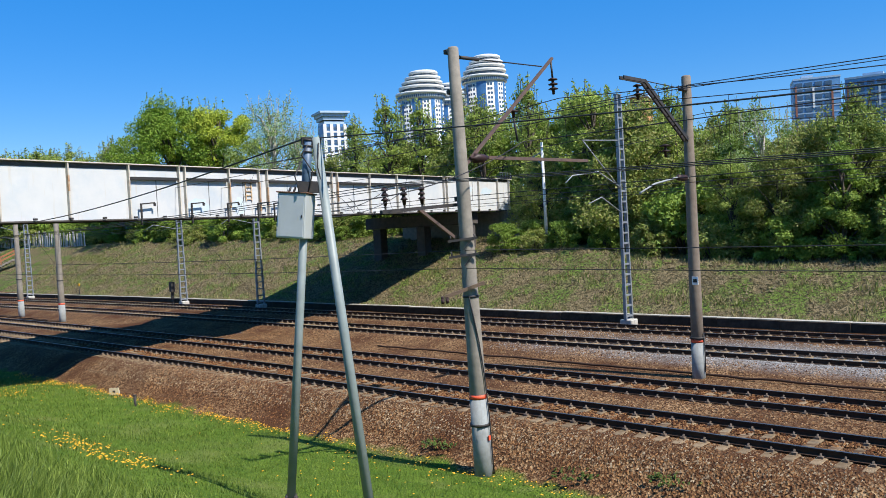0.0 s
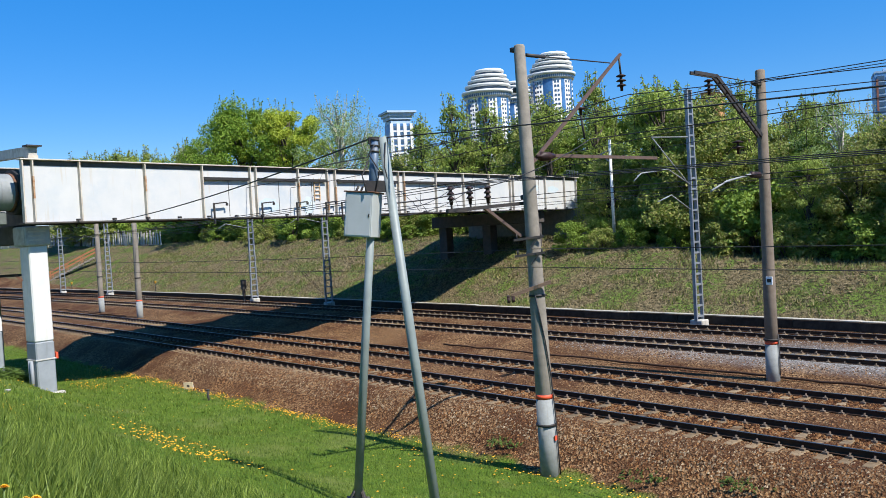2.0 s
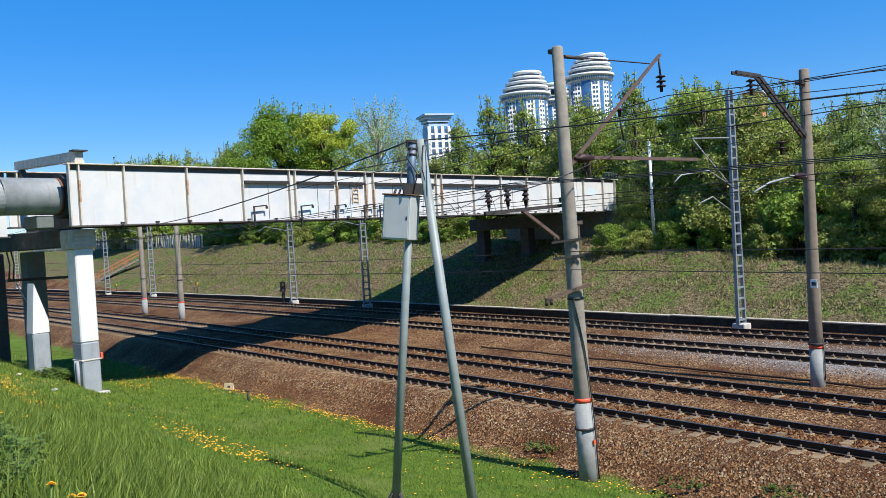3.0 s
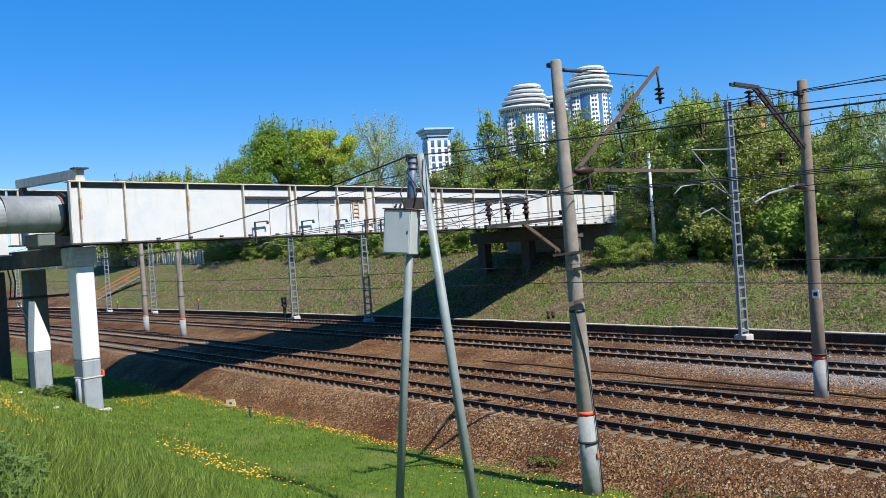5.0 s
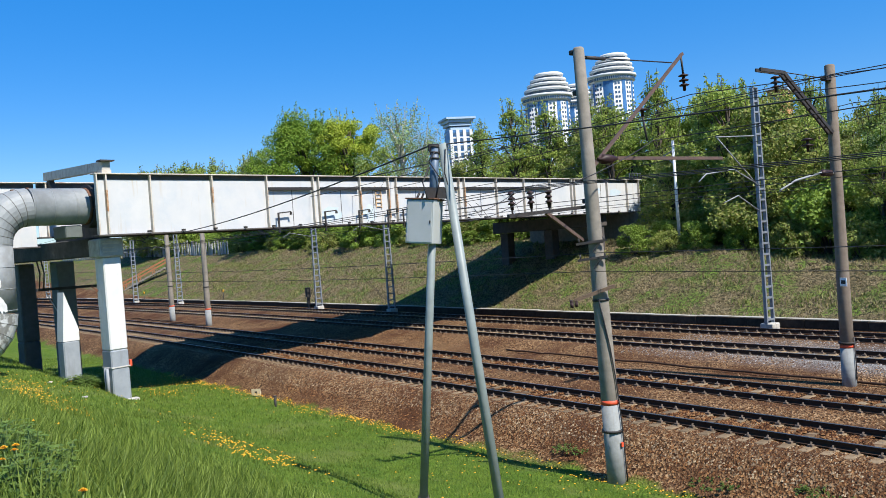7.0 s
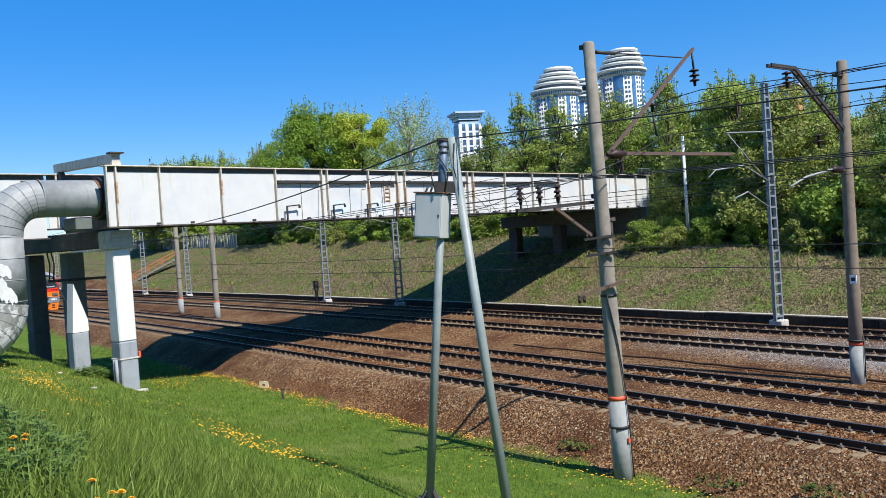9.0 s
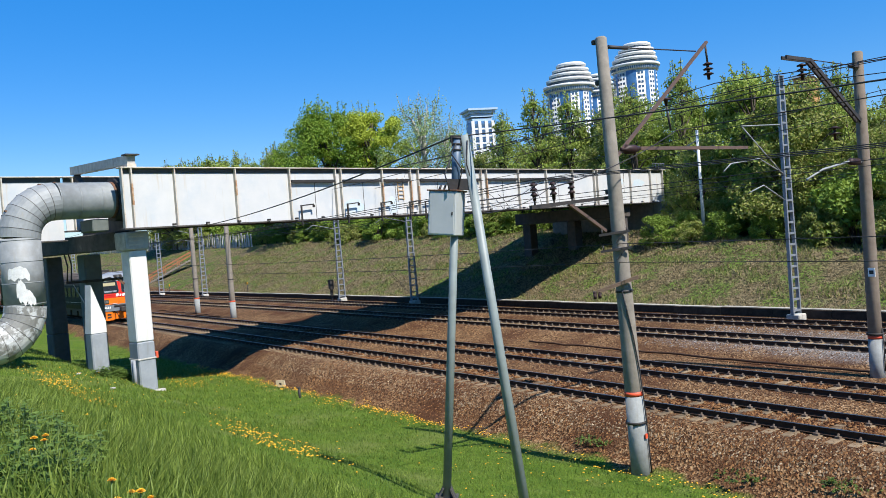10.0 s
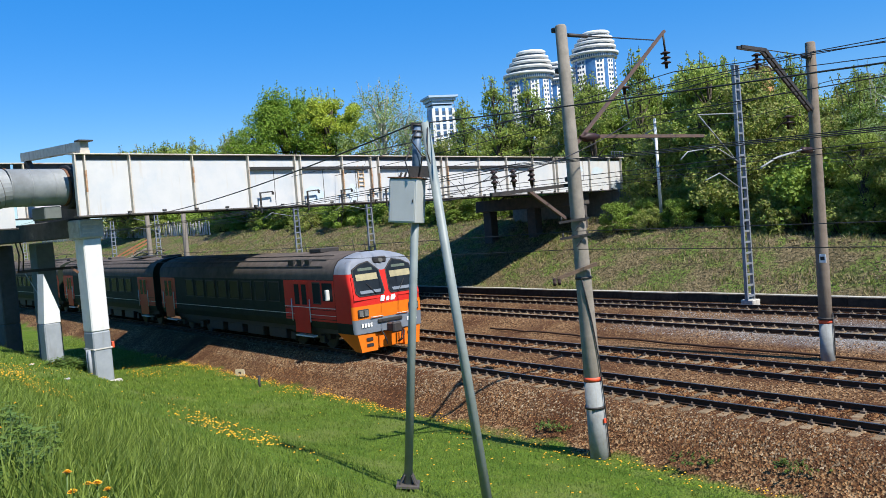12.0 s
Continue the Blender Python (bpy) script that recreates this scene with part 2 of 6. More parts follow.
def tube(bm, pts, radii, sides=10, caps=True, mi=0):
    """A round bar along points, with a radius at each."""
    pts = [Vector(p) for p in pts]
    if not isinstance(radii, (list, tuple)):
        radii = [radii] * len(pts)
    rings, ref = [], None
    for i, p in enumerate(pts):
        d = (pts[min(i + 1, len(pts) - 1)] - pts[max(i - 1, 0)]).normalized()
        if ref is None:
            ref = Vector((0, 0, 1)) if abs(d.z) < 0.9 else Vector((1, 0, 0))
        a = d.cross(ref).normalized()
        b = d.cross(a).normalized()
        ref = a.cross(d).normalized() if abs(a.cross(d).length) > 0 else ref
        rings.append([bm.verts.new(p + radii[i] * (math.cos(2 * math.pi * k / sides) * a + math.sin(2 * math.pi * k / sides) * b)) for k in range(sides)])
    for r, s in zip(rings, rings[1:]):
        for k in range(sides):
            f = bm.faces.new((r[k], r[(k + 1) % sides], s[(k + 1) % sides], s[k]))
            f.smooth, f.material_index = True, mi
    if caps:
        for r in (rings[0], rings[-1]):
            bm.faces.new(r).material_index = mi
    return rings


def tubed(pts, radii, sides=10, caps=True):
    bm = bmesh.new()
    tube(bm, pts, radii, sides, caps)
    bmesh.ops.recalc_face_normals(bm, faces=bm.faces)
    return bm


def lathe(bm, profile, sides=16, centre=(0, 0, 0), mi=0):
    rings = []
    for r, z in profile:
        rings.append([bm.verts.new((centre[0] + r * math.cos(2 * math.pi * k / sides), centre[1] + r * math.sin(2 * math.pi * k / sides), centre[2] + z)) for k in range(sides)])
    for a, b in zip(rings, rings[1:]):
        for k in range(sides):
            f = bm.faces.new((a[k], a[(k + 1) % sides], b[(k + 1) % sides], b[k]))
            f.smooth, f.material_index = True, mi
    bm.faces.new(rings[0][::-1]).material_index = mi
    bm.faces.new(rings[-1]).material_index = mi


def bar(bm, p, q, w, d=None, mi=0):
    """A square bar from p to q."""
    p, q = Vector(p), Vector(q)
    d = d or w
    t = (q - p).normalized()
    ref = Vector((0, 0, 1)) if abs(t.z) < 0.9 else Vector((0, 1, 0))
    a = t.cross(ref).normalized() * w / 2
    b = t.cross(a).normalized() * d / 2
    ends = [[bm.verts.new(e + s * a + u * b) for s, u in ((-1, -1), (1, -1), (1, 1), (-1, 1))] for e in (p, q)]
    for k in range(4):
        bm.faces.new((ends[0][k], ends[0][(k + 1) % 4], ends[1][(k + 1) % 4], ends[1][k])).material_index = mi
    bm.faces.new(ends[0][::-1]).material_index = mi
    bm.faces.new(ends[1]).material_index = mi


def barred(p, q, w, d=None):
    bm = bmesh.new()
    bar(bm, p, q, w, d)
    bmesh.ops.recalc_face_normals(bm, faces=bm.faces)
    return bm


def raw(name, verts, faces, material, parent=None, kind="", label="", category=""):
    me = bpy.data.meshes.new(name)
    me.from_pydata(verts, [], faces)
    me.materials.append(material)
    me.update()
    ob = new(name, me)
    ob.parent = parent
    return tagged(ob, label, category, "", kind)


def lerp(x, table):
    return float(np.interp(x, [a for a, b in table], [b for a, b in table]))


# ------------------------------------------------------------------ ground
# The tracks run along x. Their middle lines, and the slow bend far away.
TRACKS = (19.65, 23.45, 30.65, 35.2)


def bend(x):
    return -0.00055 * (x + 52) ** 2 if x < -52 else 0.0


NEAR = [(-400, 7), (-60, 5.2), (-8, 4.6), (-2, 4.25), (0, 4.15), (1.0, 4.05), (1.6, 3.72), (3, 2.98), (5, 1.95), (7, 1.05), (9, 0.33), (10.4, -0.3), (12.5, -0.75),
        (14.5, -1.0), (16.2, -1.18), (16.8, -0.95), (17.6, -0.40), (18.15, -0.205), (18.68, -0.2), (18.82, -0.215), (20.48, -0.215), (20.62, -0.165), (21.2, -0.165), (21.55, -0.22), (21.9, -0.165), (22.48, -0.165),
        (22.62, -0.215), (24.28, -0.215), (24.42, -0.165), (25.0, -0.17), (26, -0.42), (28, -0.42), (29.1, -0.17), (29.68, -0.165), (29.82, -0.215), (31.48, -0.215), (31.62, -0.165), (32.2, -0.17), (32.95, -0.27),
        (33.65, -0.17), (34.23, -0.165), (34.37, -0.215), (36.03, -0.215), (36.17, -0.165), (36.7, -0.18), (37.3, -0.25), (37.9, 0.12), (39.5, 0.2)]
CREST = [(-400, 8.5), (-160, 6.3), (-112, 5.4), (-70, 4.7), (-43, 4.1), (-30, 3.0), (-22, 2.35), (0, 1.8), (60, 1.5), (400, 1.5)]
# the hillside farther along, by the pipe
FAR_SIDE = [(-400, 6), (-60, 4.6), (-8, 3.9), (0, 2.9), (1.5, 2.45), (3, 1.95), (5, 1.5), (7, 1.1), (8.6, 0.66), (9.6, 0.12), (10.5, -0.42), (12.5, -0.82), (14.5, -1.05), (16.2, -1.18)]
SLOPE = 0.38


def crest(x):
    z = lerp(x, CREST)
    return 39.5 + (z - 0.2) / SLOPE, z


def height(x, y):
    y0 = y - bend(x)
    if y0 < 39.5:
        z = lerp(y0, NEAR)
        if y0 < 16:
            u = max(0.0, min(1.0, (-x - 13) / 18))
            z = z * (1 - u) + lerp(y0, FAR_SIDE) * u
            z += 0.10 * noise.noise((x * 0.35, y * 0.35, 0)) + 0.04 * noise.noise((x * 1.3, y * 1.3, 2))
        return z
    yc, zc = crest(x)
    wave = 0.22 * noise.noise((x * 0.25, y * 0.3, 5)) + 0.14 * noise.noise((x * 0.9, y * 0.9, 7)) + 0.13 * noise.noise((x * 1.9, y * 2.6, 3))
    if y0 < yc:
        return 0.2 + (y0 - 39.5) * SLOPE + wave * min(1, (y0 - 39.5) / 2)
    return zc + wave + min(3.0, (y0 - yc) * 0.03)


def ground_material():
    """Lawn, ballast and the dry embankment, by where they lie."""
    m = bpy.data.materials.new("ground_cover")
    m.use_nodes = True
    nt, L = m.node_tree, m.node_tree.links.new
    bsdf = nt.nodes["Principled BSDF"]
    bsdf.inputs["Roughness"].default_value = 0.95
    bsdf.inputs["Specular IOR Level"].default_value = 0.15
    pos = nt.nodes.new("ShaderNodeNewGeometry").outputs["Position"]
    sep = nt.nodes.new("ShaderNodeSeparateXYZ")
    L(pos, sep.inputs[0])

    def nz(s, d=5.0, r=0.6):
        n = nt.nodes.new("ShaderNodeTexNoise")
        n.inputs["Scale"].default_value, n.inputs["Detail"].default_value, n.inputs["Roughness"].default_value = s, d, r
        L(pos, n.inputs["Vector"])
        return n.outputs["Fac"]

    def step(v, a, b):
        r = nt.nodes.new("ShaderNodeMapRange")
        r.inputs["From Min"].default_value, r.inputs["From Max"].default_value = a, b
        L(v, r.inputs["Value"])
        return r.outputs[0]

    def mx(f, a, b):
        x = nt.nodes.new("ShaderNodeMix")
        x.data_type = "RGBA"
        L(f, x.inputs[0])
        for v, i in ((a, 6), (b, 7)):
            if isinstance(v, tuple):
                x.inputs[i].default_value = (*v, 1)
            else:
                L(v, x.inputs[i])
        return x.outputs[2]

    def add(a, b, op="ADD"):
        n = nt.nodes.new("ShaderNodeMath")
        n.operation = op
        for v, i in ((a, 0), (b, 1)):
            if isinstance(v, float):
                n.inputs[i].default_value = v
            else:
                L(v, n.inputs[i])
        return n.outputs[0]

    lawn = mx(step(nz(1.2), 0.35, 0.65), (0.072, 0.132, 0.0112), (0.124, 0.188, 0.0192))
    lawn = mx(step(nz(14.0), 0.4, 0.7), lawn, (0.052, 0.096, 0.0104))
    vor = nt.nodes.new("ShaderNodeTexVoronoi")
    vor.inputs["Scale"].default_value = 17.0
    L(pos, vor.inputs["Vector"])
    cr = nt.nodes.new("ShaderNodeValToRGB")
    els = cr.color_ramp.elements
    els[0].color, els[1].color = (0.026, 0.012, 0.005, 1), (0.31, 0.20, 0.105, 1)
    e = els.new(0.55)
    e.color = (0.135, 0.068, 0.029, 1)
    sv = nt.nodes.new("ShaderNodeSeparateColor")
    L(vor.outputs["Color"], sv.inputs[0])
    L(sv.outputs[0], cr.inputs[0])
    stones = mx(step(nz(0.35), 0.42, 0.62), cr.outputs[0], (0.07, 0.030, 0.013))
    gcr = nt.nodes.new("ShaderNodeValToRGB")
    gcr.color_ramp.elements[0].color, gcr.color_ramp.elements[1].color = (0.08, 0.076, 0.072, 1), (0.336, 0.328, 0.32, 1)
    L(sv.outputs[1], gcr.inputs[0])
    # fresh grey stone along the third track, towards +x
    along = step(add(sep.outputs[0], add(nz(0.3), 14.0, "MULTIPLY")), -17.0, -5.0)
    band = add(step(sep.outputs[1], 28.2, 29.4), step(sep.outputs[1], 33.9, 32.6), "MULTIPLY")
    stones = mx(add(along, band, "MULTIPLY"), stones, gcr.outputs[0])
    bank = mx(step(nz(2.2), 0.38, 0.62), (0.25, 0.195, 0.11), (0.145, 0.112, 0.06))
    bank = mx(step(nz(0.56, 4.8, 0.56), 0.46, 0.58), bank, (0.12, 0.176, 0.032))
    bank = mx(step(nz(6.0), 0.42, 0.6), bank, (0.034, 0.032, 0.014))
    lawn = mx(step(nz(0.4, 6.0, 0.7), 0.5, 0.66), lawn, (0.125, 0.155, 0.035))
    edge = add(sep.outputs[1], add(nz(0.8), 1.6, "MULTIPLY"))
    col = mx(step(edge, 16.9, 17.25), lawn, stones)
    col = mx(step(sep.outputs[1], 37.6, 37.9), col, bank)
    L(col, bsdf.inputs["Base Color"])
    b = nt.nodes.new("ShaderNodeBump")
    b.inputs["Strength"].default_value, b.inputs["Distance"].default_value = 1.0, 0.05
    hgt = add(vor.outputs["Distance"], nz(5.0), "ADD")
    L(hgt, b.inputs["Height"])
    L(b.outputs[0], bsdf.inputs["Normal"])
    return m


M_GROUND = ground_material()


def build_ground():
    xs = [-3000, -1500, -800, -500, -350, -260] + [-200 + 2 * i for i in range(40)] + [-120 + 0.75 * i for i in range(200)] + [32, 40, 60, 100, 200, 500, 1200, 3000]
    ys = [-2000, -500, -150, -60, -25, -12] + [-8 + 0.4 * i for i in range(60)] + [y for y, z in NEAR if 16 < y < 39.2] + [19.65, 23.45, 25.5, 27.0, 28.6, 30.65, 35.2, 38.7] + [39.5 + 0.6 * i for i in range(52)] + [72, 76, 82, 90, 110, 150, 250, 500, 1200, 3000]
    ys = sorted(set(ys))
    verts, faces, n = [], [], len(ys)
    for x in xs:
        for y in ys:
            yy = y + bend(max(x, -260)) if -400 < y < 100 else y
            verts.append((x, yy, height(max(x, -260), yy)))
    for i in range(len(xs) - 1):
        for j in range(n - 1):
            a = i * n + j
            faces.append((a, a + n, a + n + 1, a + 1))
    g = raw("ground", verts, faces, M_GROUND, None, "structure", "grassy slope, brown ballast bed and dry embankment", "ground")
    for p in g.data.polygons:
        p.use_smooth = True


build_ground()


# ------------------------------------------------------------------ railway
def rail_profile():
    return [(-0.075, -0.18), (0.075, -0.18), (0.075, -0.165), (0.012, -0.14), (0.012, -0.045), (0.037, -0.035), (0.037, -0.004), (0.028, 0.0), (-0.028, 0.0), (-0.037, -0.004), (-0.037, -0.035), (-0.012, -0.045), (-0.012, -0.14), (-0.075, -0.165)]


def sleeper_mesh():
    bm = bmesh.new()
    box(bm, -0.13, 0.13, -1.35, 1.35, -0.36, -0.185, bevel=0.02)
    for s in (-0.76, 0.76):
        for d in (-1, 1):
            box(bm, -0.06, 0.06, s + d * 0.15 - 0.05, s + d * 0.15 + 0.05, -0.19, -0.13, mi=1)
            bar(bm, (0, s + d * 0.15, -0.13), (0, s + d * 0.11, -0.075), 0.035, mi=1)
    me = bpy.data.meshes.new("sleeper")
    bm.to_mesh(me)
    bm.free()
    me.materials.append(M_SLEEPER)
    me.materials.append(M_CLIP)
    return me


SLEEPER = sleeper_mesh()


def build_track(yc, near_x0, words):
    tr = thing("railway_track", words, "railway track", "parallel tracks", kind="structure")
    xs = [-420 + 12 * i for i in range(27)] + [-96 + 8 * i for i in range(25)] + [140, 260]
    prof = rail_profile()
    for s in (-0.76, 0.76):
        bm = bmesh.new()
        rings = [[bm.verts.new((x, yc + s + bend(x) + y, z)) for y, z in prof] for x in xs]
        for a, b in zip(rings, rings[1:]):
            for k in range(len(prof)):
                f = bm.faces.new((a[k], b[k], b[(k + 1) % len(prof)], a[(k + 1) % len(prof)]))
                f.material_index = 1 if k in (6, 7, 8) else 0
        bmesh.ops.recalc_face_normals(bm, faces=bm.faces)
        part("rail", bm, [M_RAIL, M_RAILTOP], tr)
    rnd = random.Random(int(yc * 10))
    x = near_x0
    while x < 6:
        shared("sleeper", SLEEPER, tr, pose(x + rnd.uniform(-0.03, 0.03), yc + bend(x), rnd.uniform(-0.012, 0.008), 0, 0, rnd.uniform(-0.8, 0.8)))
        x += 0.545
    vs, fs = [], []
    x = near_x0 - 0.545
    while x > -190:
        b = len(vs)
        y0 = yc + bend(x)
        for dx in (-0.13, 0.13):
            for dy in (-1.35, 1.35):
                for z in (-0.3, -0.185):
                    vs.append((x + dx, y0 + dy, z))
        fs += [tuple(b + i for i in q) for q in ((0, 1, 3, 2), (4, 6, 7, 5), (0, 4, 5, 1), (2, 3, 7, 6), (1, 5, 7, 3))]
        x -= 0.545
    raw("far_sleepers", vs, fs, M_SLEEPER, tr, "stuff")


for yc, x0, words in ((TRACKS[0], -88, "near railway track on concrete sleepers in brown ballast"), (TRACKS[1], -88, "railway track with rusty rails on concrete sleepers"),
                      (TRACKS[2], -100, "railway track in fresh grey ballast beyond the poles"), (TRACKS[3], -100, "far railway track beside the low concrete wall")):
    build_track(yc, x0, words)


def build_kerb():
    k = thing("retaining_wall", "low weathered concrete wall along the far track", "retaining wall", kind="structure")
    rnd = random.Random(4)
    x = -230.0
    while x < 60:
        y = 37.45 + bend(x + 1.5)
        dz = rnd.uniform(-0.015, 0.015)
        bm = bmesh.new()
        box(bm, 0.012, 2.988, 0, 0.42, -0.5, 0.24 + dz, bevel=0.012)
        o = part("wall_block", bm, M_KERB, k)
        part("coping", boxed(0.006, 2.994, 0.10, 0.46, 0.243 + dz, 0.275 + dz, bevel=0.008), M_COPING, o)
        o.matrix_basis = pose(x, y + rnd.uniform(-0.02, 0.02), 0, 0, 0, math.degrees(math.atan2(bend(x + 3) - bend(x), 3)))
        x += 3.0


build_kerb()

# ------------------------------------------------------------------ pipeline bridge
BR = pose(-35.2, 10.2, 0, 0, 0.35, 98.5)
SPAN = 43.9
ZB, ZT = 6.6, 9.2
STIFFS = [-0.42, -0.02, 1.92, 4.92, 7.92, 10.73, 11.09, 13.9, 16.0, 16.6, 19.9, 21.9, 22.4, 25.5, 28.4, 31.4, 34.0, 34.4, 36.4, 38.8, 41.7, 43.55]


def girder(bridge, y, x0, x1, face, stiffs, ledge, ZB=ZB, ZT=ZT):
    """One deep plate girder: web, flanges, upright stiffeners and a long ledge on its outer face."""
    g = part("girder_web", boxed(x0, x1, y - 0.015, y + 0.015, ZB + 0.05, ZT - 0.05), M_WHITE, bridge, "white-painted steel web with stains")
    part("top_flange", boxed(x0 - 0.05, x1 + 0.05, y - 0.22, y + 0.22, ZT - 0.05, ZT, bevel=0.01), M_STIFF, g)
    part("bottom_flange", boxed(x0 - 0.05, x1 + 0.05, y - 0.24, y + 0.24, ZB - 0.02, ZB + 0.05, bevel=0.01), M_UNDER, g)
    for s in stiffs:
        part("stiffener", boxed(s - 0.03, s + 0.03, y + face * 0.015, y + face * 0.20, ZB + 0.05, ZT - 0.05, bevel=0.006), M_STIFF, g)
    # upper edge darkened over the height of the top flange's shadow
    part("edge_strip", boxed(x0, x1, min(y + face * 0.017, y + face * 0.03), max(y + face * 0.017, y + face * 0.03), ZT - 0.26, ZT - 0.055), M_STRIP, g, "grey upper edge with the flange's shade in it")
    # ledge and the shadow line below it, coloured as one black bar
    for a, b in ledge:
        part("ledge", boxed(a, b, min(y + face * 0.016, y + face * 0.19), max(y + face * 0.016, y + face * 0.19), ZT - 0.74, ZT - 0.60), M_BLACK, g, "black ledge with its shadow line")
    return g


def build_bridge():
    br = thing("pipeline_bridge", "long white-painted steel girder bridge carrying heating pipes", "bridge", m=BR)
    ledges = [(8.0, 10.65), (11.2, 13.8), (14.0, 15.9), (16.7, 19.8), (20.0, 21.8), (22.5, 25.4), (25.6, 28.3), (28.5, 31.3)]
    girder(br, 0.0, -0.45, SPAN, -1, STIFFS, ledges)
    girder(br, 6.3, -13.5, -0.5, -1, [-12.4 + 3.1 * i for i in range(4)], [], 6.42, 9.45)
    girder(br, 6.3, -0.38, SPAN, -1, [0.0 + 3.1 * i for i in range(14)], [], 6.85, 9.45)
    girder(br, 9.9, 3.2, SPAN, -1, [], [], 6.95, ZT)
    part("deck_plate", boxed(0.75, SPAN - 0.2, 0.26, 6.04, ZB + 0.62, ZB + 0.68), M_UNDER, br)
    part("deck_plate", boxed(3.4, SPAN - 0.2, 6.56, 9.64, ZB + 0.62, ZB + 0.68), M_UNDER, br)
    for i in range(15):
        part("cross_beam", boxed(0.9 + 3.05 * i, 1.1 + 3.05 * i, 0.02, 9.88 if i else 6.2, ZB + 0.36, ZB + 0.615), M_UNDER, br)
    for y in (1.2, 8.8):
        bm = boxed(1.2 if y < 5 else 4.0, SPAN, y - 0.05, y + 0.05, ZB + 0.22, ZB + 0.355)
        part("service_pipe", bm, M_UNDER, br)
    # beam added to fill the gap below the pipe with the underside's dark
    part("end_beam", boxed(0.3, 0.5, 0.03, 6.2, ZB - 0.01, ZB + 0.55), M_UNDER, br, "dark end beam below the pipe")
    # portal over the pipe at the open end
    fr = part("portal_beam", barred((0.06, -0.1, ZT + 0.30), (0.2, 6.4, ZT + 0.52), 0.34, 0.38), M_CONC_LIGHT, br, "grey steel portal over the pipe")
    part("portal_post", boxed(-0.15, 0.25, -0.14, 0.20, ZT + 0.003, ZT + 0.14), M_STIFF, fr)
    part("portal_leg", barred((0.2, 6.1, ZT + 0.3), (0.2, 5.3, ZT - 0.6), 0.25, 0.25), M_UNDER, fr)
    part("portal_cap", boxed(-0.25, 0.35, -0.3, 0.12, ZT + 0.482, ZT + 0.54), M_DARK, fr)
    # hooks along the outer face, rivets below, loose bricks above
    for s in (8.4, 11.3, 13.6, 15.7, 16.9):
        bm = bmesh.new()
        bar(bm, (s, -0.26, ZB - 0.25), (s, -0.26, ZB + 0.75), 0.07)
        bar(bm, (s, -0.26, ZB + 0.72), (s + 0.75, -0.26, ZB + 0.78), 0.06)
        bar(bm, (s + 0.75, -0.26, ZB + 0.75), (s + 0.75, -0.26, ZB + 0.62), 0.09)
        bmesh.ops.recalc_face_normals(bm, faces=bm.faces)
        part("cable_hook", bm, M_DARK, br)
    for i in range(26):
        part("drain_spout", boxed(1.6 + 1.6 * i, 1.74 + 1.6 * i, -0.34, -0.22, ZB + 0.06, ZB + 0.15), M_DARK, br)
    part("rust_ladder", ladder(15.27, ZB + 0.85, ZT - 0.55), M_FADED, br, "faded rusty rung ladder on the web")
    for s0 in (9.45, 12.6, 14.9, 18.2, 24.0, 29.8):
        part("web_joint", boxed(s0, s0 + 0.035, -0.024, -0.0155, ZB + 0.1, ZT - 0.72), M_STRIP, br)
    for s0, s1, z in ((21.0, 23.6, 8.2), (26.2, 27.6, 8.4), (23.2, 24.6, 7.6)):
        part("loose_cable", tubed([(s0, -0.28, z), (s0 + 0.3 * (s1 - s0), -0.3, z - 0.25), (s0 + 0.75 * (s1 - s0), -0.3, z - 0.9), (s1, -0.28, ZB + 0.1)], 0.016, 5), M_WIRE, br)
    for s0, z, h in ((13.9, 7.1, 1.3), (16.0, 6.9, 1.6), (16.6, 7.2, 1.0), (22.4, 7.4, 1.2), (4.92, 7.9, 0.7), (19.9, 7.0, 1.2), (-0.02, 7.6, 0.9)):
        part("rust_run", boxed(s0 - 0.034, s0 + 0.034, -0.206, -0.1, z, z + h), M_RUNS, br, "orange rust run on a stiffener")
    for k, (s, z, w, hh) in enumerate(((11.9, 7.25, 1.7, 0.95), (14.6, 7.2, 1.2, 0.9), (40.1, 8.2, 1.8, 0.7), (37.6, 8.3, 1.2, 0.6))):
        rnd = random.Random(300 + k)
        bm = bmesh.new()
        n = 14
        bm.faces.new([bm.verts.new((s + w / 2 * math.cos(2 * math.pi * i / n) * rnd.uniform(0.6, 1.1), -0.0195, z + hh / 2 * math.sin(2 * math.pi * i / n) * rnd.uniform(0.6, 1.1))) for i in range(n)])
        part("paint_patch", bm, M_BLUEWASH, br, "pale blue overpainted patch")
    # abutment below the far end, its deep shade put into the dark colour
    for y in (0.75, 5.0, 9.5):
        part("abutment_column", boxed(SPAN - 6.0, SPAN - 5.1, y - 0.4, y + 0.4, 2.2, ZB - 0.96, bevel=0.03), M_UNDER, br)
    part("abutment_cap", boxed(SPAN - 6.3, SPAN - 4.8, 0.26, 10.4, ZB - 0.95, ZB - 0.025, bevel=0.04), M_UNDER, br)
    part("abutment_wall", boxed(SPAN - 1.2, SPAN + 0.9, -0.35, 10.4, 2.6, ZB - 0.03, bevel=0.03), M_CONC, br)
    bm = bmesh.new()
    for i in range(5):
        bar(bm, (SPAN - 1.6 + 0.42 * i, -0.1, ZT), (SPAN - 1.6 + 0.42 * i, -0.1, ZT + 0.5), 0.03)
    bar(bm, (SPAN - 1.7, -0.1, ZT + 0.5), (SPAN + 0.2, -0.1, ZT + 0.5), 0.03)
    part("end_railing", bm, M_GALV, br)


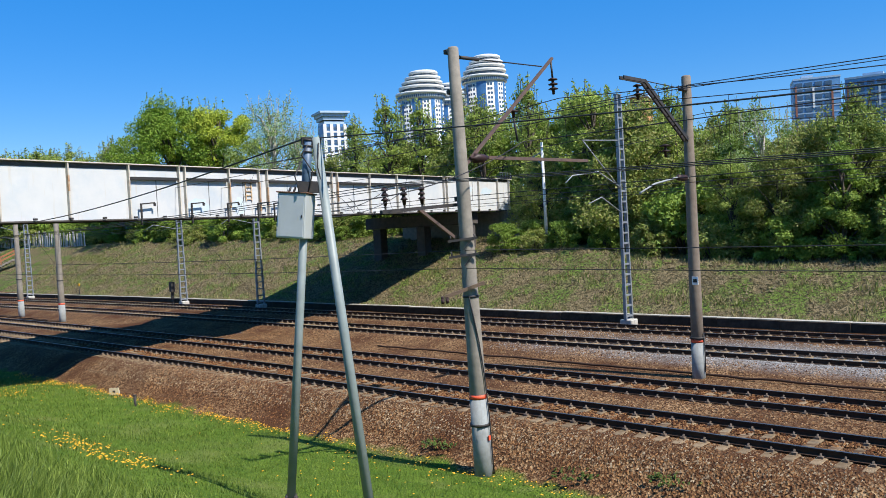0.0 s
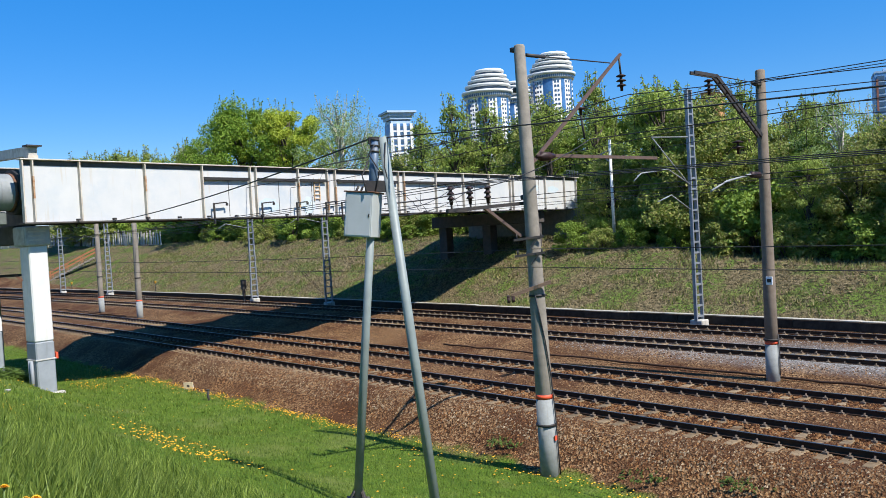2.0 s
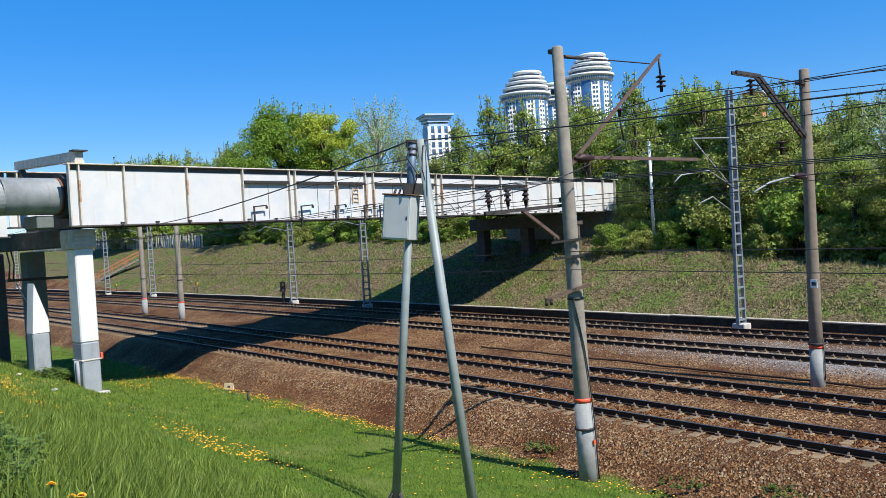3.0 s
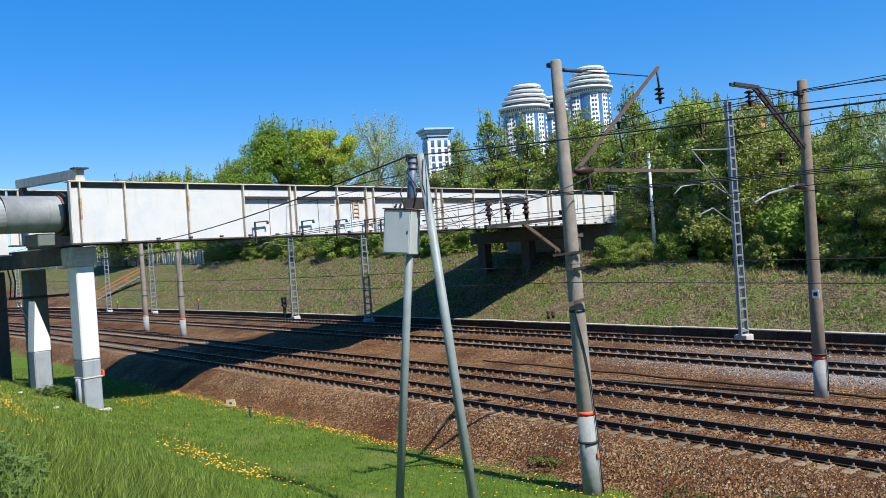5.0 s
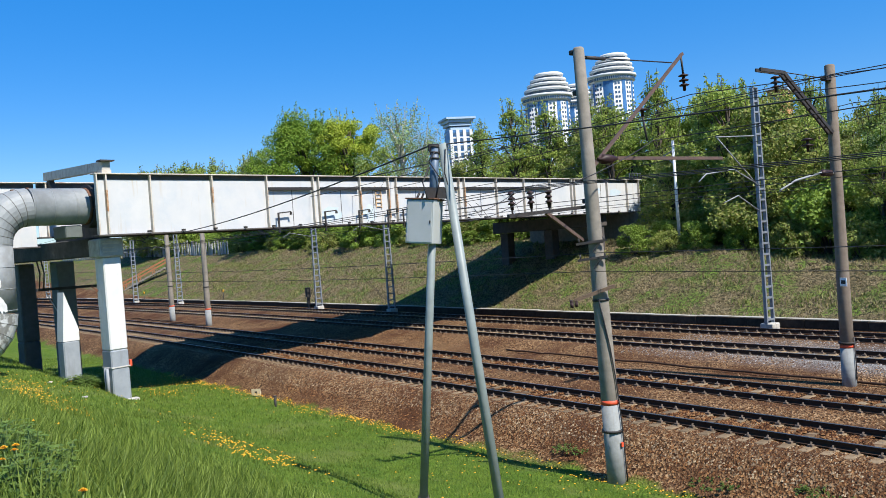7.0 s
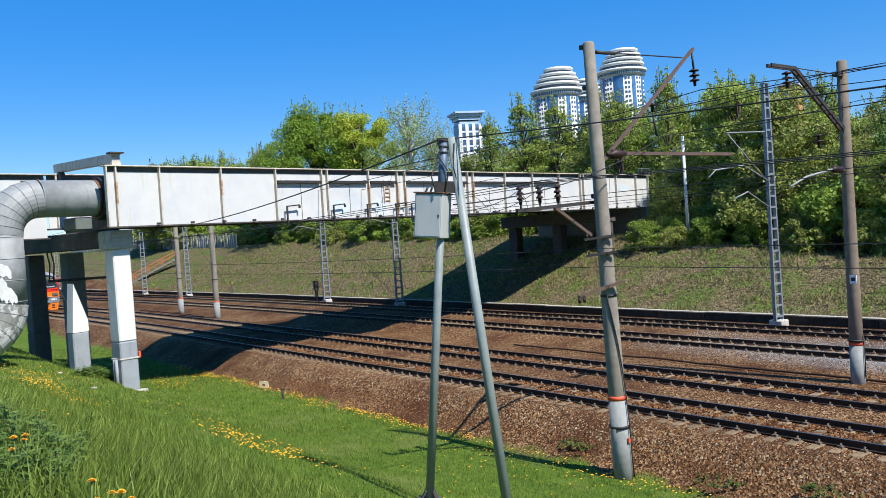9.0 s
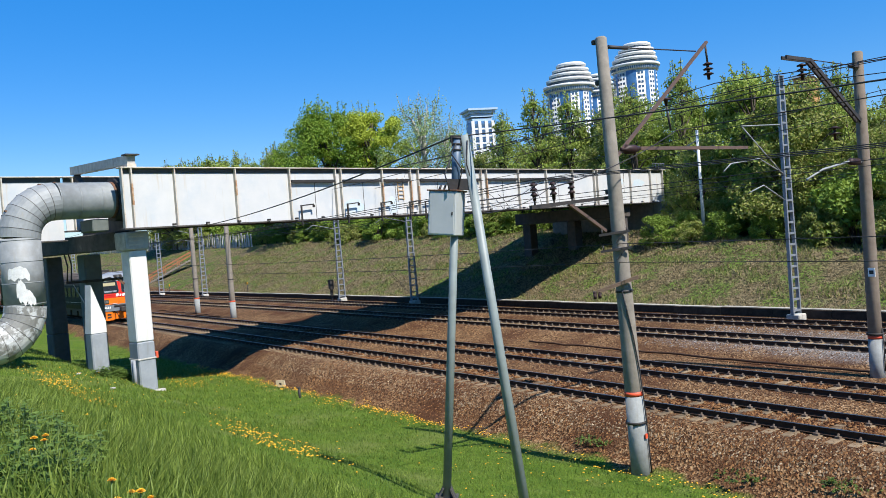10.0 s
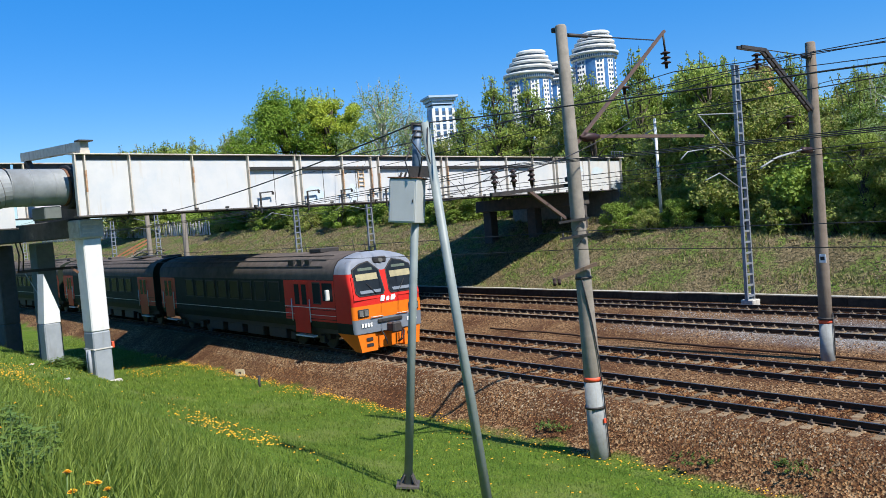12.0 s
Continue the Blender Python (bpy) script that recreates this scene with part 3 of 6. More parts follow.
def ladder(s, z0, z1):
    bm = bmesh.new()
    for d in (-0.2, 0.2):
        bar(bm, (s + d, -0.06, z0), (s + d, -0.06, z1), 0.05)
    z = z0 + 0.1
    while z < z1:
        bar(bm, (s - 0.2, -0.06, z), (s + 0.2, -0.06, z), 0.04)
        z += 0.22
    bmesh.ops.recalc_face_normals(bm, faces=bm.faces)
    return bm


build_bridge()


def column(name, x, y, w, d, zt, label, dark=None, slant=None):
    z0 = height(x, y) - 0.4
    c = thing(name, label, "concrete column", "columns of the bridge pier", pose(x, y, 0, 0, 0, 8.5))
    zs = 1.75 if slant is None else 2.25
    part("shaft_foot", boxed(-w / 2, w / 2, -d / 2, d / 2, z0, zs, bevel=0.05), dark or M_COLG, c, "grey-painted foot")
    if slant is None:
        part("shaft", boxed(-w / 2 + 0.003, w / 2 - 0.003, -d / 2 + 0.003, d / 2 - 0.003, zs, zt, bevel=0.05), dark or M_COLW, c)
    else:
        bm = bmesh.new()
        vs = box(bm, -w / 2 + 0.003, w / 2 - 0.003, -d / 2 + 0.003, d / 2 - 0.003, zs, zt)
        for v in vs:
            if v.co.z > zs + 0.1 and v.co.y > 0:
                v.co.z = zs + 0.5
            elif v.co.z > zs + 0.1:
                v.co.y += d * 0.25
        part("shaft", bm, M_COLW, c)
    return c


def build_pier():
    a = column("pier_column", -36.38, 10.46, 0.86, 0.78, 5.72, "whitewashed concrete pier column with a grey foot")
    g = height(-36.0, 10.5)
    part("strap", boxed(-0.46, 0.46, -0.42, 0.42, 0.98, 1.04, bevel=0.01), M_CONC_LIGHT, a)
    part("red_marker", boxed(0.20, 0.46, 0.40, 0.50, 0.98, 1.25, bevel=0.01), M_RED, a)
    part("conduit", tubed([(-0.05, -0.46, g - 0.1), (-0.05, -0.46, 1.0)], 0.07), M_COLG, a)
    part("conduit", tubed([(0.12, -0.46, g - 0.1), (0.12, -0.46, 1.0)], 0.07), M_COLG, a)
    part("insulated_hook", barred((-0.3, -0.4, 4.3), (-0.42, -0.62, 4.55), 0.09), M_RUST, a)
    part("footing", boxed(0.3, 0.58, 0.1, 0.66, g - 0.4, g - 0.03, bevel=0.04), M_CONC_LIGHT, a)
    # the inner columns hold the bridge's shade in a darker colour
    mid = column("pier_column", -43.75, 10.36, 0.88, 0.87, 5.72, "pier column toned grey-green for the bridge's shade", dark=M_SHADED)
    part("cable_arm", barred((0.52, -1.5, 4.42), (0.52, 1.9, 4.36), 0.13), M_DARK, mid, "dark steel cable arm")
    for yy in (-1.35, -1.15):
        part("hanging_cable", tubed([(0.5, yy, 4.4), (0.52, yy + 0.08, 5.2), (0.45, yy - 0.05, 6.1)], 0.035, 6), M_WIRE, mid)
    part("sloping_cable", tubed([(0.6, -1.1, 4.3), (0.6, -0.2, 2.4), (0.6, 0.0, 1.9)], 0.025, 6), M_CONC_LIGHT, mid)
    column("pier_column", -46.3, 9.1, 0.9, 0.82, 5.72, "pier column toned dark grey for the bridge's shade", dark=M_STRIP)
    column("buttress", -37.81, 8.97, 0.64, 0.70, 4.36, "whitewashed slanted concrete buttress with grey foot", slant=1)
    cap = thing("pier_cap", "stained concrete cap beam on the pier columns", "concrete beam", m=pose(-36.38, 10.46, 0, 0, 0, 8.5))
    part("cap_head", boxed(-0.55, 0.55, -0.56, 0.5, 5.72, 6.52, bevel=0.06), M_CONC_LIGHT, cap)
    part("cap_beam", boxed(-11.2, -0.56, -0.5, 0.46, 5.80, 6.60, bevel=0.04), M_CAPSHADE, cap, "stained concrete beam, darkened for the bridge's shade")
    for i, w in enumerate((0.62, 0.5, 0.7)):
        part("writing_bar", boxed(0.552, 0.56, -0.42, -0.42 + w, 5.92 + 0.17 * i, 5.98 + 0.17 * i), M_STIFF, cap)
    blk = thing("bearing_block", "grey concrete bearing block below the pipe", "concrete block", m=BR)
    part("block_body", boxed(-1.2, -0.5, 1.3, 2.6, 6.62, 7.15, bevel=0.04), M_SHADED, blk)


build_pier()


def arc(c, r, a0, a1, n):
    return [(c[0] + r * math.cos(radians(a0 + (a1 - a0) * i / n)), c[1], c[2] + r * math.sin(radians(a0 + (a1 - a0) * i / n))) for i in range(n + 1)]


def build_pipe():
    p = thing("heating_pipe", "large insulated heating pipe clad in grey sheet metal", "pipe", m=BR)
    y, r, z0, xr = 1.6, 0.77, 7.96, -4.0
    top = part("pipe_run", tubed([(5, y, z0), (xr + 1.45, y, z0)], r, 28), M_PIPE, p)
    part("pipe_end_band", tubed([(-0.3, y, z0), (-0.18, y, z0)], r + 0.02, 28), M_RUST, top)
    part("dark_collar", tubed([(-0.17, y, z0), (0.3, y, z0)], r + 0.16, 28), M_BLACK, top)
    pts = arc((xr + 1.45, y, z0 - 1.45), 1.45, 90, 180, 7)
    seams(pts, r + 0.01, part("upper_elbow", flat_tube(pts, r + 0.01), M_PIPE, p, "mitred elbow of sheet-metal segments"))
    part("riser", tubed([(xr, y, z0 - 1.45), (xr, y, 3.8)], r, 28), M_PIPE, p)
    pts = arc((xr - 1.45, y, 3.8), 1.45, 0, -90, 6)
    seams(pts, r + 0.015, part("lower_elbow", flat_tube(pts, r + 0.015), M_PIPE_W, p, "silvery patched elbow with torn foil"))
    part("ground_run", tubed([(xr - 1.45, y, 2.35), (-20, y + 1, 2.7)], r, 28), M_PIPE_W, p)
    for x in (-0.8, -1.7, -2.5):
        part("seam_band", tubed([(x, y, z0), (x - 0.03, y, z0)], r + 0.008, 28), M_PIPE, p)
    for z in (6.45, 5.6, 4.75, 3.9):
        part("seam_band", tubed([(xr, y, z), (xr, y, z - 0.03)], r + 0.008, 28), M_PIPE, p)
    # torn patches of bright foil on the riser
    for a0, zz, w, h in ((-150, 4.95, 60, 0.5), (-128, 4.2, 26, 0.75), (-118, 4.0, 34, 0.55), (-100, 3.9, 22, 0.4)):
        bm = bmesh.new()
        n = 16
        lo = [bm.verts.new((xr + (r + 0.012) * math.cos(radians(a0 + w * i / n)), y + (r + 0.012) * math.sin(radians(a0 + w * i / n)), zz - 0.12 * h - 0.3 * h * noise.noise((i * 0.3, zz, 1)))) for i in range(n + 1)]
        hi = [bm.verts.new((v.co.x, v.co.y, zz + h * (0.15 + 0.75 * math.sin(math.pi * (i + 0.5) / (n + 1)) ** 0.5 + 0.35 * noise.noise((i * 0.35, zz, 4))))) for i, v in enumerate(lo)]
        for i in range(n):
            bm.faces.new((lo[i], lo[i + 1], hi[i + 1], hi[i]))
        part("foil_patch", bm, M_FOIL, p, "bright torn foil")
    for a0 in (60, 75, 120):
        part("rust_chip", boxed(xr + 1.45 + (1.45 + r) * math.cos(radians(a0 + 30)) - 0.05, xr + 1.45 + (1.45 + r) * math.cos(radians(a0 + 30)) + 0.05, y - 0.2, y - 0.05, z0 - 1.45 + (1.45 + r) * math.sin(radians(a0 + 30)) - 0.03, z0 - 1.45 + (1.45 + r) * math.sin(radians(a0 + 30)) + 0.02), M_RUST, p)


def seams(pts, r, parent):
    """Raised seams between the segments of an elbow."""
    for q, d in zip(pts[1:-1], [Vector(b) - Vector(a) for a, b in zip(pts, pts[2:])]):
        q, d = Vector(q), d.normalized() * 0.014
        part("elbow_seam", tubed([q - d * 0.7, q + d * 0.7], r + 0.008, 28), M_SEAM, parent)


def flat_tube(pts, r):
    bm = bmesh.new()
    tube(bm, pts, r, 28)
    for f in bm.faces:
        f.smooth = False
    bmesh.ops.recalc_face_normals(bm, faces=bm.faces)
    return bm


build_pipe()


# ------------------------------------------------------------------ poles, masts, wires
def insulator(bm, p, n=3, r=0.16, step=0.15):
    prof = []
    for i in range(n):
        z = -i * step
        prof += [(0.04, z), (r, z - 0.05), (r * 0.9, z - 0.075), (0.05, z - 0.06)]
    prof += [(0.04, -n * step - 0.08)]
    lathe(bm, prof[::-1], 10, p)


def insulated(p, n=3, r=0.16, step=0.15):
    bm = bmesh.new()
    insulator(bm, p, n, r, step)
    bmesh.ops.recalc_face_normals(bm, faces=bm.faces)
    return bm


def band(bm_r0, z0, z1):
    bm = bmesh.new()
    lathe(bm, [(bm_r0, z0), (bm_r0, z1)], 20)
    return bm


def concrete_pole(base, zt, lean, r0, r1, label, bandz, category="utility pole", shaft=M_CONC):
    """A tapered spun-concrete mast with a whitened foot and a red ring."""
    h = zt - base[2]
    th = thing("catenary_pole", label, category, "concrete catenary poles", Matrix.Translation(base) @ Vector((0, 0, 1)).rotation_difference(Vector((*lean, h))).to_matrix().to_4x4())
    rr = lambda z: r0 + (r1 - r0) * z / h
    bm = bmesh.new()
    lathe(bm, [(r0, -0.6), (rr(h * 0.3), h * 0.3), (rr(h * 0.65), h * 0.65), (r1, h - 0.04), (r1 - 0.03, h)], 20)
    part("shaft", bm, shaft, th)
    if bandz:
        bm = bmesh.new()
        lathe(bm, [(r0 + 0.006, -0.5), (rr(bandz) + 0.006, bandz - 0.02)], 20)
        part("painted_foot", bm, M_FOOT, th, "pale whitewashed foot")
        part("red_ring", band(rr(bandz) + 0.009, bandz - 0.01, bandz + 0.10), M_RED, th)
    return th, h


def build_main_pole():
    # base of the near pole at the lawn's edge
    base = Vector((-14.0, 16.25, -1.2))
    p, h = concrete_pole(base, 10.1, (-0.12, -0.15), 0.245, 0.145, "grey tapered concrete catenary pole with a red ring", 2.08)
    Z = lambda z: z - base.z
    arm = part("bracket_arm", barred((0.05, 0.15, Z(7.05)), (0, 4.5, Z(10.25)), 0.085, 0.07), M_RUSTPAINT, p, "rust-red slanted steel bracket")
    part("stay_rod", tubed([(0, 0.1, Z(9.86)), (0, 3.95, Z(9.95))], 0.018, 6), M_WIRE, arm)
    part("turnbuckle", tubed([(0, 0.25, Z(9.86)), (0, 1.0, Z(9.875))], 0.05, 8), M_DARK, arm)
    part("hanger", tubed([(0, 4.42, Z(10.2)), (0, 4.46, Z(9.62))], 0.03, 6), M_DARK, arm)
    part("insulator_string", insulated((0, 4.46, Z(9.66)), 3, 0.15, 0.14), M_INSUL, arm)
    beam = part("lower_bracket", barred((0.1, 1.0, Z(7.22)), (0.1, 5.9, Z(7.16)), 0.075, 0.09), M_RUSTPAINT, p, "rust-red horizontal registration arm")
    part("strain_insulator", tubed([(0.1, 0.25, Z(7.2)), (0.1, 0.4, Z(7.2)), (0.1, 0.45, Z(7.2)), (0.1, 0.7, Z(7.2)), (0.1, 0.75, Z(7.2)), (0.1, 1.0, Z(7.22))], [0.04, 0.05, 0.13, 0.12, 0.12, 0.05], 12), M_INSUL, beam)
    part("drop_insulator", insulated((0, 2.4, Z(8.6)), 1, 0.17, 0.16), M_INSUL, arm)
    part("dropper", tubed([(0, 2.4, Z(8.35)), (0, 2.5, Z(7.7))], 0.03, 6), M_DARK, arm)
    ca = part("crossarm", barred((-0.25, 0.5, Z(6.02)), (-0.25, -2.75, Z(5.92)), 0.09, 0.09), M_DARK, p, "dark steel crossarm with insulators")
    part("strut", barred((-0.25, -1.45, Z(5.93)), (-0.25, -0.2, Z(5.15)), 0.08), M_RUSTPAINT, p)
    for y in (-2.6, -1.95, -1.32):
        part("pin_insulator", insulated((-0.25, y, Z(6.50)), 3, 0.095, 0.12), M_INSUL, ca)
        part("pin", tubed([(-0.25, y, Z(5.95)), (-0.25, y, Z(6.1))], 0.025, 6), M_DARK, ca)
    # towards the lawn and along the pole's broad side
    out = lambda a, b, z: (0.66 * a + 0.75 * b, -0.75 * a + 0.66 * b, Z(z))
    for z in (5.06, 4.64, 3.55):
        part("clamp", band(0.2 + (6 - z) * 0.009, Z(z), Z(z) + 0.06), M_DARK, p)
    for z in (5.08, 4.66):
        a = part("crossarm", barred(out(0.24, -0.5, z - 0.02), out(0.24, 0.28, z + 0.03), 0.06), M_DARK, p, "short dark steel crossarm")
        for b in (-0.42, 0.2):
            part("arm_pin", tubed([out(0.24, b, z), out(0.24, b, z + 0.13)], 0.022, 6), M_DARK, a)
        part("arm_brace", barred(out(0.26, -0.1, z - 0.26), out(0.26, 0.12, z), 0.03), M_DARK, a)
    w = part("wooden_arm", barred(out(0.27, -0.66, 3.63), out(0.27, 0.38, 3.93), 0.085, 0.09), M_WOOD, p, "weathered brown wooden arm strapped to the pole")
    for b in (-0.74, -0.62):
        part("arm_insulator", insulated(out(0.27, b, 3.72 + 0.1 * b), 1, 0.05, 0.12), M_INSUL, w)
    cable = [out(0.2, -0.05, 3.6), out(0.235, 0.02, 3.1), out(0.22, 0.12, 2.4), out(0.17, 0.2, 1.5), out(0.13, 0.25, 0.4), out(0.12, 0.26, -0.6), out(0.12, 0.27, -1.15)]
    part("down_cable", tubed(cable, 0.018, 6), M_WIRE, p)
    part("strap", band(0.272, 1.35, 1.41), M_DARK, p)
    part("red_tag", boxed(0.26, 0.29, -0.03, 0.05, 0.98, 1.10), M_RED, p)
    for z in (6.1, 8.9, 9.95):
        part("pole_fitting", boxed(-0.27, -0.13, -0.09, 0.09, Z(z), Z(z) + 0.12, bevel=0.02), M_DARK, p)


def build_right_pole():
    base = Vector((-13.0, 27.0, -0.32))
    p, h = concrete_pole(base, 10.2, (0.03, 0.04), 0.225, 0.16, "brown-stained concrete catenary pole between the tracks", 1.18, shaft=M_CONC_BROWN)
    Z = lambda z: z - base.z
    bm = bmesh.new()
    for d in (-0.07, 0.07):
        bar(bm, (d, -0.2, Z(7.95)), (d, -3.05, Z(9.72)), 0.05, 0.12)
        bar(bm, (d, -3.05, Z(9.72)), (d, -4.4, Z(9.72)), 0.05, 0.10)
    for i in range(6):
        y, z = -0.5 - 0.45 * i, 8.13 + 0.28 * i
        bar(bm, (-0.07, y, Z(z)), (0.07, y, Z(z)), 0.05)
    bmesh.ops.recalc_face_normals(bm, faces=bm.faces)
    arm = part("bracket_arm", bm, M_DARK, p, "dark bent steel bracket")
    part("stay_rod", tubed([(0, -0.1, Z(9.72)), (0, -3.0, Z(9.75))], 0.016, 6), M_WIRE, arm)
    part("insulator_string", insulated((0, -3.45, Z(9.6)), 3, 0.15, 0.14), M_INSUL, arm)
    part("drop_insulator", insulated((0, -1.75, Z(7.75)), 2, 0.2, 0.18), M_INSUL, arm)
    part("registration_arm", tubed([(0, -0.2, Z(6.62)), (0, -1.0, Z(6.64)), (0, -2.6, Z(6.42)), (0, -3.6, Z(6.12))], 0.035, 8), M_PIPE, p)
    part("strain_insulator", tubed([(0, -0.3, Z(6.63)), (0, -0.4, Z(6.63)), (0, -0.9, Z(6.64)), (0, -1.0, Z(6.64))], [0.04, 0.11, 0.11, 0.04], 12), M_INSUL, p)
    part("number_plate", boxed(0.02, 0.24, -0.262, -0.235, Z(2.9), Z(3.18)), M_CHALK, p, "small white plate")
    part("plate_bar", boxed(0.06, 0.20, -0.266, -0.262, Z(2.98), Z(3.1)), M_DARK, p)
    part("strap", band(0.262, 1.30, 1.36), M_DARK, p)
    part("side_bracket", boxed(-0.1, 0.1, -0.45, -0.12, Z(9.66), Z(9.76)), M_DARK, p)
    part("down_cable", tubed([(0.25, -0.02, Z(1.2)), (0.27, -0.02, Z(0.4)), (0.26, -0.02, Z(-0.2))], 0.02, 6), M_WIRE, p)


def lattice_mast(x, y, zt, label, arms=(), w0=0.62, w1=0.38):
    z0 = height(x, y)
    h = zt - z0
    p = thing("lattice_mast", label, "lattice mast", "lattice catenary masts", pose(x, y, z0))
    part("foundation", boxed(-0.34, 0.34, -0.34, 0.34, -0.4, 0.32, bevel=0.04), M_CONC_LIGHT, p)
    for s in (-1, 1):
        part("chord", barred((0, s * w0 / 2, 0.3), (0, s * w1 / 2, h), 0.16, 0.10), M_GALV, p)
    n = int(h / 0.55)
    for i in range(n):
        z = 0.45 + i * (h - 0.6) / n
        w = (w0 + (w1 - w0) * z / h) / 2 - 0.045
        part("batten", boxed(-0.07, 0.07, -w, w, z, z + 0.09), M_GALV, p)
    part("top_plate", boxed(-0.1, 0.1, -w1 / 2 - 0.06, w1 / 2 + 0.06, h, h + 0.03), M_GALV, p)
    for a in arms:
        part("bracket", tubed([(q[0], q[1], q[2] - z0) for q in a], 0.03, 8), M_PIPE, p, "galvanised bracket tube")
    return p


build_main_pole()
build_right_pole()
lattice_mast(-21.55, 37.1, 11.6, "galvanised lattice catenary mast on a concrete footing", [[(0, 0, 9.28), (0, -3.5, 9.15)], [(0, -0.1, 6.75), (0, -3.4, 9.1)],
             [(0, -0.2, 6.9), (0, -2.2, 7.65), (0, -4.5, 7.45), (0, -5.1, 7.1)], [(0, -0.2, 5.6), (0, -2.0, 6.4), (0, -3.2, 6.1)]])
for x, y in ((-65.4, 36.95), (-54.0, 37.1), (-111.5, 35.3), (-97.3, 36.0), (-150, 33.0)):
    lattice_mast(x, y, 8.2, "galvanised lattice mast at the foot of the embankment", [[(0, 0, 7.2), (0, -2.6, 8.0)], [(0, -0.1, 6.4), (0, -2.4, 6.9), (0, -3.1, 6.5)]])
for x, y, zt in ((-65.86, 26.66, 8.2), (-75.75, 27.2, 8.2), (-130, 24.0, 8.6)):
    base = Vector((x, y, height(x, y)))
    p, h = concrete_pole(base, zt, (0, 0), 0.25, 0.19, "slim concrete pole between the tracks", 1.35)
    part("clamp", band(0.24, 3.2, 3.3), M_DARK, p)


def build_tripod():
    b = Vector((-12.6, 9.02, 0.36))
    # the mast leans; everything on it follows its axis
    up = (Vector((-12.13, 9.61, 7.3)) - b).normalized()
    m = Matrix.Translation(b) @ Vector((0, 0, 1)).rotation_difference(up).to_matrix().to_4x4() @ pose(0, 0, 0, 0, 0, 50)
    t = thing("equipment_mast", "two-legged grey steel mast with a cable box", "equipment mast", m=m)
    inv = m.inverted()
    foot = inv @ Vector((-11.26, 9.88, height(-11.26, 9.88) - 0.15))
    part("upright_leg", tubed([(0, 0, 0.05), (0, 0, 6.9)], [0.082, 0.075], 14), M_GREYPAINT, t)
    part("second_leg", tubed([foot, (0.14, 0.0, 6.95)], [0.095, 0.085], 14), M_GREYPAINT, t)
    part("blue_sleeve", tubed([(0, 0, 5.75), (0, 0, 6.9)], 0.083, 14), M_BLUEPAINT, t, "dark blue painted head")
    part("tie_plate", barred((-0.14, -0.03, 6.02), (0.36, -0.03, 6.02), 0.13, 0.20), M_DARK, t)
    part("head_clamp", barred((-0.10, 0, 6.84), (0.24, 0, 6.86), 0.10, 0.20), M_DARK, t)
    for i in range(3):
        part("clamp", tubed([(0, 0, 6.66 + 0.11 * i), (0, 0, 6.69 + 0.11 * i)], 0.096, 14), M_DARK, t)
    part("cap_lug", boxed(-0.13, -0.04, -0.05, 0.05, 6.8, 6.95, bevel=0.02), M_DARK, t)
    for s in (-1, 1):
        part("base_gusset", wedge(s), M_UNDER, t)
    part("base_plate", boxed(-0.22, 0.22, -0.22, 0.22, 0.02, 0.06), M_UNDER, t)
    bx = part("cable_box", boxed(-0.565, 0.0, 0.0, 0.44, 0.0, 0.83, bevel=0.012), M_BOX, t, "pale grey sheet-steel cabinet")
    bx.matrix_basis = Matrix.Translation(inv @ Vector((-12.032, 9.287, 5.383))) @ Matrix.Rotation(radians(-21.4), 4, "Z")
    part("box_roof", boxed(-0.59, 0.025, -0.03, 0.47, 0.834, 0.858, bevel=0.006), M_RUST, bx, "rust-edged lid")
    part("box_door", boxed(-0.535, -0.03, -0.012, -0.002, 0.03, 0.80, bevel=0.003), M_BOX, bx)
    part("door_lock", boxed(-0.075, -0.05, -0.022, -0.0125, 0.38, 0.44, bevel=0.003), M_DARK, bx)
    for i in range(3):
        part("door_hinge", boxed(-0.55, -0.53, -0.024, -0.0125, 0.12 + 0.27 * i, 0.19 + 0.27 * i, bevel=0.003), M_GALV, bx)
    for i in range(4):
        part("gland_tube", tubed([(-0.42 + 0.1 * i, 0.15, 0.85), (-0.40 + 0.09 * i, 0.2, 0.95)], 0.022, 6), M_DARK, bx)
    part("box_bracket", boxed(-0.33, -0.23, 0.441, 0.56, 0.2, 0.28), M_DARK, bx)
    for pts in ([(0.05, -0.1, 5.9), (0.12, -0.12, 6.3), (-0.1, -0.1, 6.6), (0.0, -0.1, 6.8)], [(0.2, -0.1, 6.85), (0.2, -0.12, 6.4), (0.33, -0.12, 6.0), (0.46, -0.12, 5.4)],
                [(-0.1, -0.3, 5.9), (-0.2, -0.2, 6.2), (-0.1, -0.1, 6.5)]):
        part("loose_cable", tubed(pts, 0.014, 6), M_WIRE, t)


def wedge(s):
    bm = bmesh.new()
    bar(bm, (s * 0.16, 0, 0.05), (s * 0.07, 0, 0.24), 0.03, 0.24)
    bmesh.ops.recalc_face_normals(bm, faces=bm.faces)
    return bm


build_tripod()


def wire(name, pts, r, label, sag=0.0, seg=18):
    """A hanging wire through its supports."""
    path = []
    for a, b in zip(pts, pts[1:]):
        a, b = Vector(a), Vector(b)
        for i in range(seg):
            u = i / seg
            q = a.lerp(b, u)
            q.z -= sag * 4 * u * (1 - u)
            path.append(q)
    path.append(Vector(pts[-1]))
    bm = bmesh.new()
    tube(bm, path, r, 5)
    return tagged(part(name, bm, M_WIRE), label, "overhead wire", "overhead wires")


